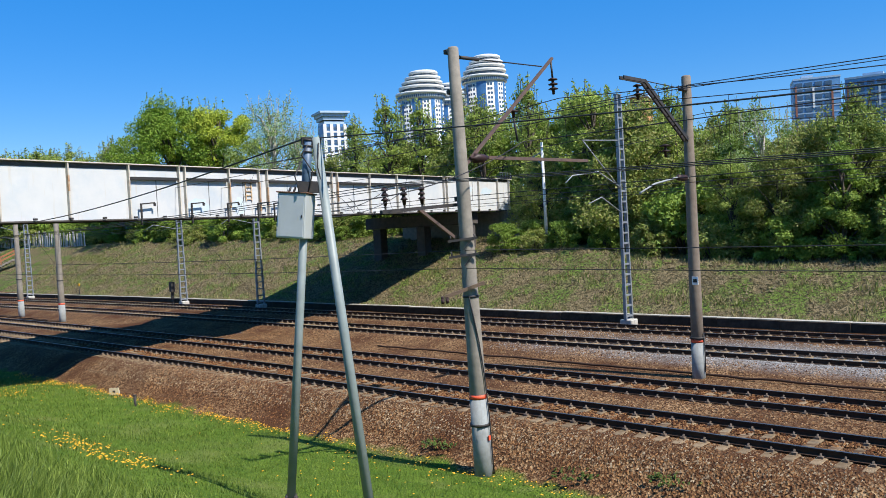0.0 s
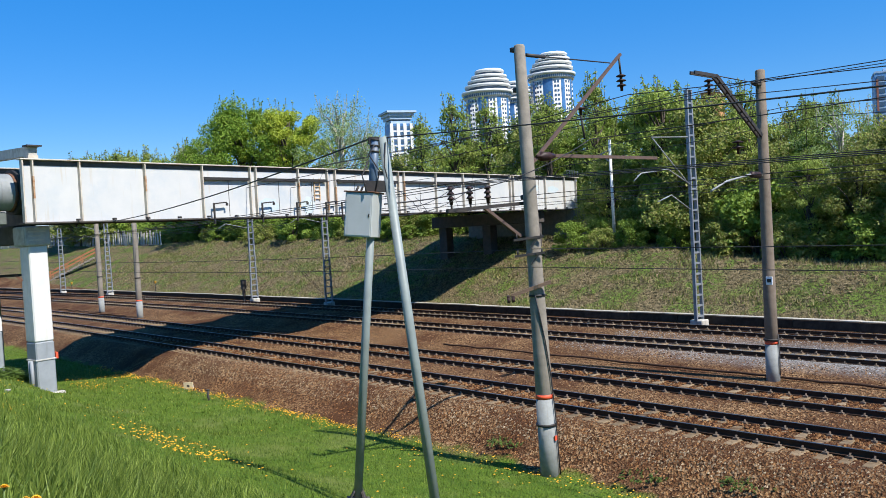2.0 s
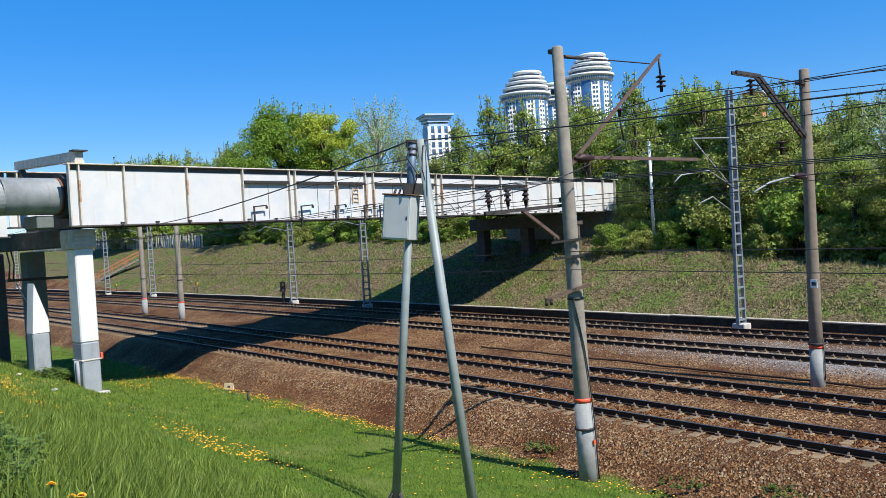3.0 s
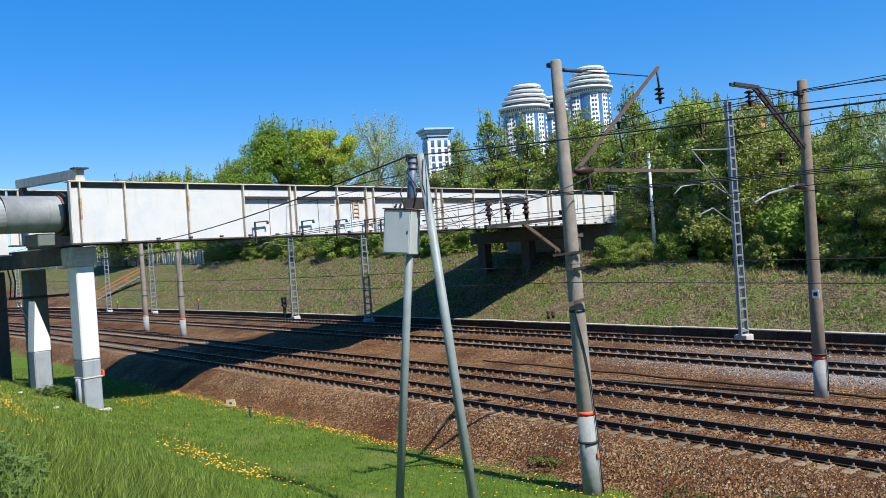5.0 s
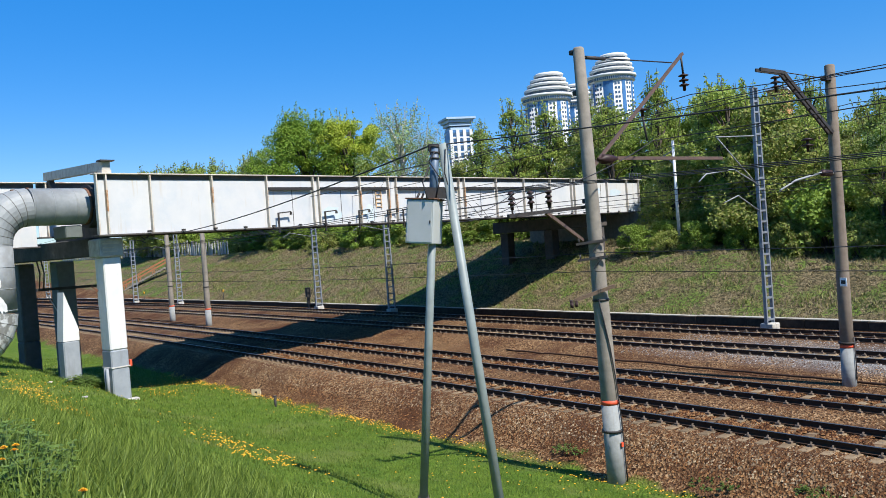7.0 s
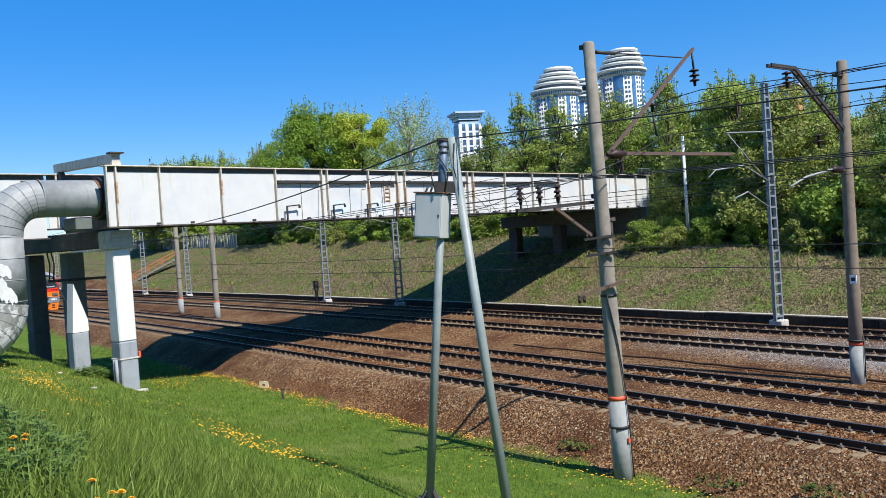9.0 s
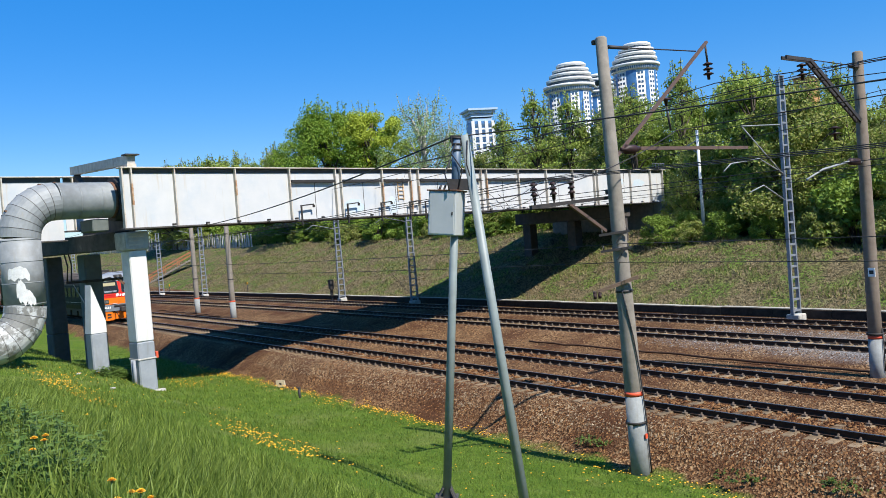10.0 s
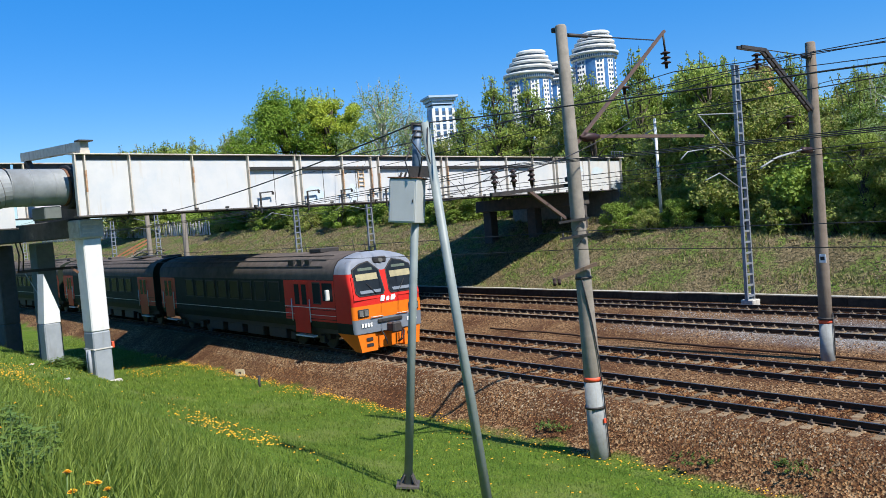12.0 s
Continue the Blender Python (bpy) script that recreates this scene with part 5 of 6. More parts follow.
def orange_block(x, y, zt, w):
    t = thing("apartment_building", "orange plastered apartment building behind the trees", "apartment building", m=pose(x, y, 0, 0, 0, 20))
    part("wall", boxed(-w / 2, w / 2, -5, 5, 0, zt), M_FACADE_O, t)
    part("roof", boxed(-w / 2 - 0.4, w / 2 + 0.4, -5.4, 5.4, zt, zt + 0.6), M_FACADE_G, t)
    for k in range(5):
        for i in range(int(w / 3.5)):
            shared("window", WIN_A, t, pose(-w / 2 + 2 + 3.5 * i, -5.02, zt - 2.5 - 3.2 * k) @ Matrix.Diagonal((0.6, 1, 0.7, 1)))


orange_block(-110.7, 203, 36.5, 4.5)
orange_block(-90, 212, 26.5, 7)


# ------------------------------------------------------------------ grass, flowers, stones
M_DRY = leafy("dry_bank_grass", (0.20, 0.16, 0.08), (0.31, 0.255, 0.14))
M_BANKGREEN = leafy("bank_grass", (0.075, 0.125, 0.022), (0.18, 0.24, 0.045), dry=(0.304, 0.256, 0.12))


def blades(name, pts, h, w, material, seed, label, lean=0.5, bent=False):
    """Grass: one slim blade a point, leaning at random; tall ones bend over."""
    rng = np.random.default_rng(seed)
    p = np.asarray(pts, float)
    n = len(p)
    a = rng.uniform(0, 2 * np.pi, n)
    hh = h * rng.uniform(0.5, 1.25, n)
    side = np.stack([np.cos(a), np.sin(a), 0 * a], 1) * (w * rng.uniform(0.6, 1.3, n))[:, None] / 2
    b = rng.uniform(0, 2 * np.pi, n)
    ln = hh * lean * rng.uniform(0.1, 1.0, n)
    tip = np.stack([np.cos(b) * ln, np.sin(b) * ln, hh], 1)
    if bent:
        mid = tip * np.array([0.35, 0.35, 0.62])
        v = np.stack([p - side, p + side, p + mid + side * 0.7, p + mid - side * 0.7, p + tip], 1).reshape(-1, 3)
        base = np.arange(n)[:, None] * 5
        f = (base + [0, 1, 2, 3]).tolist() + (base + [3, 2, 4]).tolist()
    else:
        v = np.stack([p - side, p + side, p + tip], 1).reshape(-1, 3)
        f = np.arange(n * 3).reshape(-1, 3).tolist()
    return raw(name, v.tolist(), f, material, None, "stuff", label, "grass")


def strewn(n, x0, x1, y0, y1, seed, keep=None):
    rnd = random.Random(seed)
    out = []
    while len(out) < n:
        x, y = rnd.uniform(x0, x1), rnd.uniform(y0, y1)
        if keep is None or keep(x, y, rnd):
            out.append((x, y, height(x, y) - 0.02))
    return out


EDGE_Y = lambda x: 16.2 + 0.35 * noise.noise((x * 0.7, 0, 9))
blades("tall_grass", strewn(30000, -10.5, -1.0, 0.4, 4.6, 1), 0.32, 0.013, M_BLADE, 1, "tall fresh green grass on the hillside", 0.7, True)
blades("tall_grass", strewn(26000, -27, -9, 0.6, 6.5, 2, lambda x, y, r: r.random() < 1.2 - y / 8), 0.26, 0.018, M_BLADE, 2, "tall fresh green grass on the hillside", 0.7, True)
blades("lawn_grass", strewn(60000, -26, -4, 4, 16.4, 3, lambda x, y, r: y < EDGE_Y(x) + r.uniform(-0.2, 0.15)), 0.10, 0.020, M_BLADE, 3, "short green lawn on the slope", 0.8)
blades("lawn_grass", strewn(42000, -62, -24, 4, 16.4, 4, lambda x, y, r: y < EDGE_Y(x) + r.uniform(-0.2, 0.15)), 0.12, 0.036, M_BLADE, 4, "short green lawn on the slope", 0.8)


def bank_points(n, seed, green):
    def keep(x, y, r):
        yc, _ = crest(x)
        g = noise.noise((x * 0.32, y * 0.5, 11)) + 0.5 * noise.noise((x * 1.1, y * 1.1, 4)) + (y - 46) * 0.02
        return y < yc + 3 and (g + r.uniform(-0.25, 0.25) > 0.2) == green
    return strewn(n, -112, 8, 38.2, 58, seed, keep)


blades("bank_grass", bank_points(30000, 6, True), 0.26, 0.085, M_BANKGREEN, 6, "green tufts of grass on the embankment", 0.9)
blades("dry_grass", bank_points(38000, 7, False), 0.17, 0.085, M_DRY, 7, "dry straw-coloured grass on the embankment", 1.4)


def pebbles(name, pts, size, material, seed, label):
    rng = np.random.default_rng(seed)
    base = np.array([(1, 0, 0), (-0.9, 0.1, 0), (0, 1, 0.1), (0.1, -1, 0), (0.1, 0, 0.9), (0, 0.1, -0.8)])
    tri = np.array([(0, 2, 4), (2, 1, 4), (1, 3, 4), (3, 0, 4), (2, 0, 5), (1, 2, 5), (3, 1, 5), (0, 3, 5)])
    p = np.asarray(pts, float)
    n = len(p)
    v = base[None] * rng.uniform(0.6, 1.3, (n, 6, 1)) * size * rng.uniform(0.5, 1.35, (n, 1, 1))
    a = rng.uniform(0, 2 * np.pi, n)
    c, s = np.cos(a)[:, None], np.sin(a)[:, None]
    v = np.stack([v[:, :, 0] * c - v[:, :, 1] * s, v[:, :, 0] * s + v[:, :, 1] * c, v[:, :, 2] * 0.8], 2) + p[:, None]
    f = (tri[None] + (np.arange(n) * 6)[:, None, None]).reshape(-1, 3)
    return raw(name, v.reshape(-1, 3).tolist(), f.tolist(), material, None, "stuff", label, "gravel")


def stone_mat(name, a, b, c):
    m = leafy(name, a, b, rough=0.95)
    nt = m.node_tree
    nt.nodes["Color Ramp"].color_ramp.elements.new(0.5).color = (*c, 1)
    nt.links.new(nt.nodes["Principled BSDF"].outputs[0], nt.nodes["Material Output"].inputs["Surface"])
    return m


M_PEBBLE = stone_mat("brown_ballast_stones", (0.024, 0.009, 0.0035), (0.27, 0.142, 0.058), (0.10, 0.038, 0.013))
M_PEBBLE_P = stone_mat("pale_tan_ballast_stones", (0.085, 0.058, 0.034), (0.31, 0.24, 0.155), (0.17, 0.12, 0.075))
M_PEBBLE_G = stone_mat("grey_ballast_stones", (0.08, 0.075, 0.072), (0.35, 0.34, 0.325), (0.19, 0.182, 0.172))
M_PEBBLE_T = stone_mat("tan_ballast_stones", (0.11, 0.062, 0.03), (0.37, 0.245, 0.138), (0.215, 0.128, 0.064))
M_CLOD = stone_mat("dry_earth_clods", (0.075, 0.056, 0.03), (0.27, 0.215, 0.13), (0.15, 0.115, 0.065))
between = lambda x, y, r: all(abs(y - c) > 0.9 for c in TRACKS) or r.random() < 0.25
pebbles("ballast_stones", strewn(26000, -34, 2, 16.5, 19.2, 21), 0.045, M_PEBBLE, 21, "loose brown ballast stones on the shoulder")
pebbles("pale_ballast_stones", strewn(12000, -40, 3, 17.2, 18.75, 24), 0.045, M_PEBBLE_P, 24, "paler ballast stones along the near track")
pebbles("ballast_stones", strewn(26000, -50, 4, 18.4, 29.5, 22, between), 0.05, M_PEBBLE, 22, "loose brown ballast stones between the tracks")
for k, yc in enumerate(TRACKS[:2]):
    bed = [(x, y, z + (0.045 if noise.noise((x * 1.7, y * 1.7, 6)) > -0.05 else 0.0)) for x, y, z in strewn(26000, -48, 3, yc - 0.72, yc + 0.72, 31 + k)]
    pebbles("bed_stones", bed, 0.05, M_PEBBLE, 31 + k, "ballast stones lying over the sleepers")
pebbles("pale_ballast_stones", strewn(11000, -50, 4, 24.6, 29.4, 25), 0.05, M_PEBBLE_T, 25, "tan ballast stones between the tracks")
pebbles("pale_ballast_stones", strewn(9000, -50, -20, 28.6, 34.2, 26, between), 0.055, M_PEBBLE_T, 26, "tan ballast stones between the tracks")
pebbles("pale_ballast_stones", strewn(4500, -46, 4, 20.7, 22.4, 27), 0.05, M_PEBBLE_T, 27, "tan ballast stones between the tracks")
pebbles("earth_clods", bank_points(20000, 41, False), 0.075, M_CLOD, 41, "clods of dry earth on the embankment")
pebbles("grey_ballast_stones", strewn(14000, -24, 4, 28.6, 34.0, 23, between), 0.05, M_PEBBLE_G, 23, "fresh grey ballast stones along a track")


def flower_heads(pts, seed):
    rng = np.random.default_rng(seed)
    vs, fs = [], []
    for x, y, z in pts:
        r, h, b = rng.uniform(0.018, 0.032), rng.uniform(0.06, 0.16), len(vs)
        dx, dy = rng.uniform(-0.03, 0.03, 2)
        for k in range(6):
            a = k * math.pi / 3
            vs.append((x + dx + r * math.cos(a), y + dy + r * math.sin(a), z + h))
        vs.append((x + dx, y + dy, z + h + r * 0.6))
        fs += [(b + k, b + (k + 1) % 6, b + 6) for k in range(6)]
    raw("dandelion_flowers", vs, fs, M_YELLOW, None, "stuff", "yellow dandelions in flower scattered over the lawn", "flowers")


def build_flowers():
    rnd = random.Random(51)
    pts = []

    def spot(x, y):
        pts.append((x, y, height(x, y)))

    for _ in range(900):
        x = rnd.uniform(-46, -20)
        spot(x, EDGE_Y(x) - abs(rnd.gauss(0, 0.32)) + 0.1 - (0.5 if rnd.random() < 0.15 else 0))
    for _ in range(190):
        x = rnd.uniform(-20, -8)
        spot(x, EDGE_Y(x) - abs(rnd.gauss(0, 0.3)))
    for cx, cy, sx, sy, n in ((-31, 5.9, 2.5, 0.35, 170), (-27, 5.5, 2.0, 0.3, 110), (-23.5, 5.4, 1.5, 0.3, 70), (-39.5, 13.2, 1.6, 0.45, 110), (-19.6, 8.3, 1.6, 0.45, 130), (-17.4, 8.1, 1.0, 0.35, 90),
                              (-41, 14.8, 2.0, 0.5, 60), (-33, 7.5, 2, 0.6, 40), (-28, 10, 6, 3, 60), (-14.5, 13, 3, 1.5, 40), (-17, 15.2, 3, 0.6, 60), (-9.5, 1.6, 0.8, 0.3, 22), (-12, 2.2, 1.5, 0.4, 30)):
        for _ in range(n):
            spot(rnd.gauss(cx, sx), min(rnd.gauss(cy, sy), 16.2))
    flower_heads(pts, 5)
    # the nearest ones, by the eye
    for x, y, s in ((-4.28, 1.08, 1.0), (-4.36, 1.16, 1.15), (-4.45, 1.26, 1.0), (-4.52, 1.16, 0.95), (-4.3, 1.2, 0.9), (-4.4, 1.02, 1.1), (-5.75, 0.98, 1.0), (-5.9, 1.02, 1.1), (-6.05, 0.98, 1.0), (-5.62, 0.90, 0.9)):
        d = thing("dandelion", "yellow dandelion in flower among tall grass", "flower", "near dandelions", pose(x, y, height(x, y), rnd.uniform(-8, 8), rnd.uniform(-8, 8), rnd.uniform(0, 360)))
        h = 0.27 * s
        part("stem", tubed([(0, 0, 0), (0.01, 0, h * 0.6), (0, 0.01, h)], 0.004, 5), M_STEM, d)
        bm = bmesh.new()
        for ringi, (n, r, z) in enumerate(((16, 0.024, 0.004), (12, 0.018, 0.010), (8, 0.010, 0.015))):
            for k in range(n):
                a = 2 * math.pi * (k + 0.5 * ringi) / n
                c, q = Vector((math.cos(a), math.sin(a), 0)), Vector((-math.sin(a), math.cos(a), 0))
                o = Vector((0, 0.01, h))
                bm.faces.new([bm.verts.new(o + v) for v in (q * 0.003, c * r + q * 0.004 + Vector((0, 0, z)), c * r - q * 0.004 + Vector((0, 0, z)), -q * 0.003)])
        part("flower_head", bm, M_YELLOW, d)
        bm = bmesh.new()
        lathe(bm, [(0.004, h - 0.012), (0.009, h - 0.004), (0.006, h + 0.003)], 8, (0, 0.01, 0))
        part("sepals", bm, M_STEM, d)


build_flowers()


def make_weed(x, y, w, h, seed, n, size, label):
    """A leafy weed: many stalks with pointed leaves in pairs."""
    rnd = random.Random(seed)
    t = thing("weed", label, "wild plant", "broad-leaved weeds", pose(x, y, height(x, y)))
    stalks, vs, fs = bmesh.new(), [], []
    for _ in range(n):
        a, r = rnd.uniform(0, 2 * math.pi), w / 2 * math.sqrt(rnd.random())
        b = Vector((r * math.cos(a), r * math.sin(a), -0.03))
        hh = h * rnd.uniform(0.5, 1.1) * (1 - 0.5 * (r / (w / 2)) ** 2)
        top = b + Vector((rnd.uniform(-0.06, 0.06), rnd.uniform(-0.06, 0.06), hh))
        tube(stalks, [b, top], [0.005, 0.003], 4, caps=False)
        for k in range(5):
            q = b.lerp(top, 0.3 + 0.175 * k)
            for s in (0, math.pi):
                d = a + s + k * 1.5708 + rnd.uniform(-0.4, 0.4)
                u = Vector((math.cos(d), math.sin(d), rnd.uniform(-0.1, 0.5))).normalized()
                v = Vector((-math.sin(d), math.cos(d), 0)) * size * 0.32
                i = len(vs)
                L = size * rnd.uniform(0.7, 1.2) * (1.15 - 0.13 * k)
                vs += [tuple(q), tuple(q + u * L * 0.4 + v), tuple(q + u * L - Vector((0, 0, L * 0.25))), tuple(q + u * L * 0.4 - v)]
                fs.append((i, i + 1, i + 2, i + 3))
    part("stalk_clump", stalks, M_STEM, t)
    raw("leaf_mass", vs, fs, M_WEED, t, "stuff")
    return t


M_WEED = leafy("weed_leaves", (0.08, 0.145, 0.025), (0.17, 0.25, 0.055))
make_weed(-5.35, 0.78, 0.8, 0.38, 61, 110, 0.075, "broad-leaved green weed in tall grass")
make_weed(-6.3, 1.0, 0.9, 0.40, 62, 110, 0.075, "broad-leaved green weed in tall grass")
make_weed(-7.4, 1.0, 0.9, 0.40, 63, 90, 0.08, "broad-leaved green weed in tall grass")
make_weed(-37.6, 9.9, 1.6, 0.75, 64, 60, 0.26, "large-leaved burdock at the pier's foot")
make_weed(-35.2, 8.6, 1.4, 0.4, 65, 50, 0.2, "large-leaved burdock at the pier's foot")
for i, (x, y) in enumerate(((-11.5, 16.9), (-9.0, 17.2), (-16.2, 17.0))):
    make_weed(x, y, 1.3, 0.15, 70 + i, 60, 0.06, "low green weed in the ballast")


# ------------------------------------------------------------------ small things along the line
def build_small():
    s = thing("marker_stub", "small whitewashed concrete marker stub", "marker", m=pose(-35.0, 16.2, height(-35.0, 16.2), 0, 0, 45))
    part("stub_post", boxed(-0.14, 0.14, -0.14, 0.14, -0.2, 0.22, bevel=0.02), M_CONC_LIGHT, s)
    part("plate", boxed(-0.21, 0.21, -0.19, -0.145, 0.06, 0.38, bevel=0.01), M_CREAM, s, "cream-coloured plate")
    part("dark_mark", boxed(-0.06, 0.06, -0.196, -0.192, 0.17, 0.27), M_DARK, s)
    p = thing("ground_peg", "short black steel peg in the lawn", "peg", m=pose(-31.6, 15.4, height(-31.6, 15.4)))
    part("peg_shaft", tubed([(0, 0, -0.2), (0, 0, 0.42)], [0.05, 0.06], 8), M_DARK, p)
    part("peg_cap", tubed([(0, 0, 0.421), (0, 0, 0.47)], [0.075, 0.07], 8), M_DARK, p)
    rnd = random.Random(90)
    for x, y in ((-29.2, 7.3), (-34.9, 7.5)):
        bm = bmesh.new()
        bmesh.ops.create_icosphere(bm, subdivisions=2, radius=0.10)
        for v in bm.verts:
            v.co *= rnd.uniform(0.55, 1.2)
            v.co.z *= 0.45
        o = part("litter_scrap", bm, M_CONC_LIGHT)
        tagged(o, "crumpled pale plastic scrap lying in the grass", "litter")
        o.matrix_basis = pose(x, y, height(x, y) + 0.07, 0, 0, rnd.uniform(0, 360))
    # loose cable along the middle strip
    pts, r2 = [], random.Random(8)
    x = -30.0
    while x < 8:
        y = 27.2 + 0.28 * noise.noise((x * 0.4, 1, 1)) - 0.06 * (x + 13) * 0.1
        pts.append((x, y, height(x, y) + 0.10 + 0.05 * noise.noise((x, 2, 1))))
        x += 0.6
    o = part("ground_cable", tubed(pts, 0.045, 6), M_RAIL)
    tagged(o, "rusty cable conduit lying along the ballast", "cable")
    pts = [(-84 + 0.7 * i, 26.0 + 0.5 * noise.noise((i * 0.5, 3, 3)), height(-84 + 0.7 * i, 26) + 0.12 + 0.14 * max(0, noise.noise((i * 0.7, 8, 2)))) for i in range(26)]
    o = part("ground_cable", tubed(pts, 0.05, 6), M_RAIL)
    tagged(o, "rusty looped cable between the slim poles", "cable")
    # a slim white post with a bracket among the trees
    x, y = -35.6, 50.0
    p = thing("lamp_post", "slim whitewashed post at the wood's edge", "post", m=pose(x, y, height(x, y)))
    part("post_shaft", tubed([(0, 0, -0.3), (0, 0, 7.6)], [0.13, 0.10], 10), M_COLW, p)
    part("post_bracket", barred((0, 0, 6.9), (-0.9, 0, 6.6), 0.06), M_GALV, p)
    part("post_bracket", barred((0, 0, 5.9), (-0.8, 0, 6.6), 0.06), M_GALV, p)
    # stairs down the bank, far along
    x0 = -128.0
    st = thing("bank_stairs", "orange-brown railed stairway down the embankment", "stairs", m=pose(x0, 40 + bend(x0), 0.3, 0, 0, 62))
    for k in range(22):
        part("step", boxed(0.4 * k, 0.4 * k + 0.38, -0.8, 0.8, 0.19 * k - 0.25, 0.19 * k + 0.02), M_CONC, st)
    for sd in (-0.8, 0.8):
        for zz in (0.55, 1.05):
            part("handrail", barred((0, sd, zz), (8.8, sd, zz + 4.18), 0.14), M_STAIR, st)
        for k in range(5):
            part("rail_post", barred((2.1 * k + 0.1, sd, 1.0 * k - 0.1), (2.1 * k + 0.1, sd, 1.0 * k + 1.08), 0.10), M_STAIR, st)
    # board fence on the crest, far along
    f = thing("board_fence", "pale vertical board fence along the embankment's top", "fence")
    bm = boxed(-0.11, 0.11, -0.04, 0.04, 0, 2.6)
    me = bpy.data.meshes.new("board")
    bm.to_mesh(me)
    bm.free()
    me.materials.append(M_CONC_LIGHT)
    r3 = random.Random(33)
    for i in range(150):
        x = -116 - 0.5 * i
        yc, zc = crest(x)
        yc += bend(x)
        shared("board", me, f, pose(x + r3.uniform(-0.12, 0.12), yc - 0.3, height(x, yc - 0.3) - r3.uniform(0.2, 0.9), r3.uniform(-4, 4), r3.uniform(-4, 4), r3.uniform(-25, 25)))
    lb = thing("relay_cabinet", "small grey lineside cabinet by a lattice mast", "cabinet", m=pose(-67.3, 36.95, height(-67.3, 36.95)))
    part("cabinet_body", boxed(-0.18, 0.18, -0.2, 0.2, 1.1, 2.0, bevel=0.02), M_DARK, lb)
    part("cabinet_stand", boxed(-0.1, 0.1, -0.1, 0.1, -0.2, 1.1), M_DARK, lb)
    for x, y in ((-89.5, 38.2), (-110, 35.9)):
        g = thing("dwarf_signal", "short yellow lineside marker post", "marker", m=pose(x, y, height(x, y)))
        part("marker_post", tubed([(0, 0, -0.2), (0, 0, 0.9)], 0.05, 8), M_DARK, g)
        part("marker_disc", tubed([(0, -0.05, 1.05), (0, 0.05, 1.05)], 0.16, 14), M_YELLOW, g)


build_small()


# ------------------------------------------------------------------ train
ROOF = [(1.74, 3.15), (1.73, 3.4), (1.66, 3.66), (1.46, 3.92), (1.05, 4.10), (0.6, 4.2), (0.0, 4.25)]


def car_section(z_low=1.05):
    half = [(1.66, z_low), (1.74, 1.35)] + ROOF
    return half + [(-y, z) for y, z in half[-2::-1]]


def loft(bm, rings, close=False, mi=0, smooth=True):
    for a, b in zip(rings, rings[1:]):
        for k in range(len(a) - 1):
            f = bm.faces.new((a[k], b[k], b[k + 1], a[k + 1]))
            f.material_index, f.smooth = mi, smooth


def ring(bm, x, pts):
    return [bm.verts.new((x, y, z)) for y, z in pts]


def half_width(z):
    return lerp(z, [(0.9, 1.70), (1.4, 1.74), (3.1, 1.74), (3.4, 1.71), (3.66, 1.63), (3.9, 1.44), (4.06, 1.12), (4.22, 0.5)])


def nose_x(z):
    return lerp(z, [(0.2, -0.05), (0.9, 0.0), (2.3, 0.0), (2.5, -0.02), (3.9, -0.42), (4.1, -0.62), (4.25, -0.95)])


def nose_band(z0, z1, n=3, back=-1.3):
    """One belt of the cab front, with rounded corners, from side to side."""
    bm, rings = bmesh.new(), []
    for i in range(n + 1):
        z = z0 + (z1 - z0) * i / n
        w, x, r = half_width(z), nose_x(z), 0.15
        pts = [(back, w)]
        pts += [(x - r + r * math.sin(radians(a)), w - r + r * math.cos(radians(a))) for a in (0, 22, 45, 68, 90)]
        pts += [(x + 0.03, w * 0.4), (x + 0.04, 0.0)]
        pts += [(px, -py) for px, py in pts[-2::-1]]
        rings.append([bm.verts.new((px, py, z)) for px, py in pts])
    loft(bm, rings)
    bmesh.ops.recalc_face_normals(bm, faces=bm.faces)
    return bm


def front_belt(z0, z1, lift=0.014):
    """A painted belt across the front and round its corners only."""
    bm, rings = bmesh.new(), []
    for z in (z0, (z0 + z1) / 2, z1):
        w, x, r = half_width(z) + lift, nose_x(z) + lift, 0.15
        pts = [(x - r + r * math.sin(radians(a)), w - r + r * math.cos(radians(a))) for a in (8, 22, 45, 68, 90)]
        pts += [(x + 0.03, w * 0.4), (x + 0.04, 0.0)]
        pts += [(px, -py) for px, py in pts[-2::-1]]
        rings.append([bm.verts.new((px, py, z)) for px, py in pts])
    loft(bm, rings)
    bmesh.ops.recalc_face_normals(bm, faces=bm.faces)
    return bm


def on_face(bm, poly, lift=0.055, mi=0):
    """A flat panel lying on the cab front, given by (y, z) corners."""
    a = [bm.verts.new((nose_x(z) + lift, y, z)) for y, z in poly]
    b = [bm.verts.new((nose_x(z) - 0.03, y, z)) for y, z in poly]
    bm.faces.new(a)
    for k in range(len(poly)):
        bm.faces.new((a[k], b[k], b[(k + 1) % len(poly)], a[(k + 1) % len(poly)]))


def faced(poly, lift=0.055):
    bm = bmesh.new()
    on_face(bm, poly, lift)
    bmesh.ops.recalc_face_normals(bm, faces=bm.faces)
    return bm


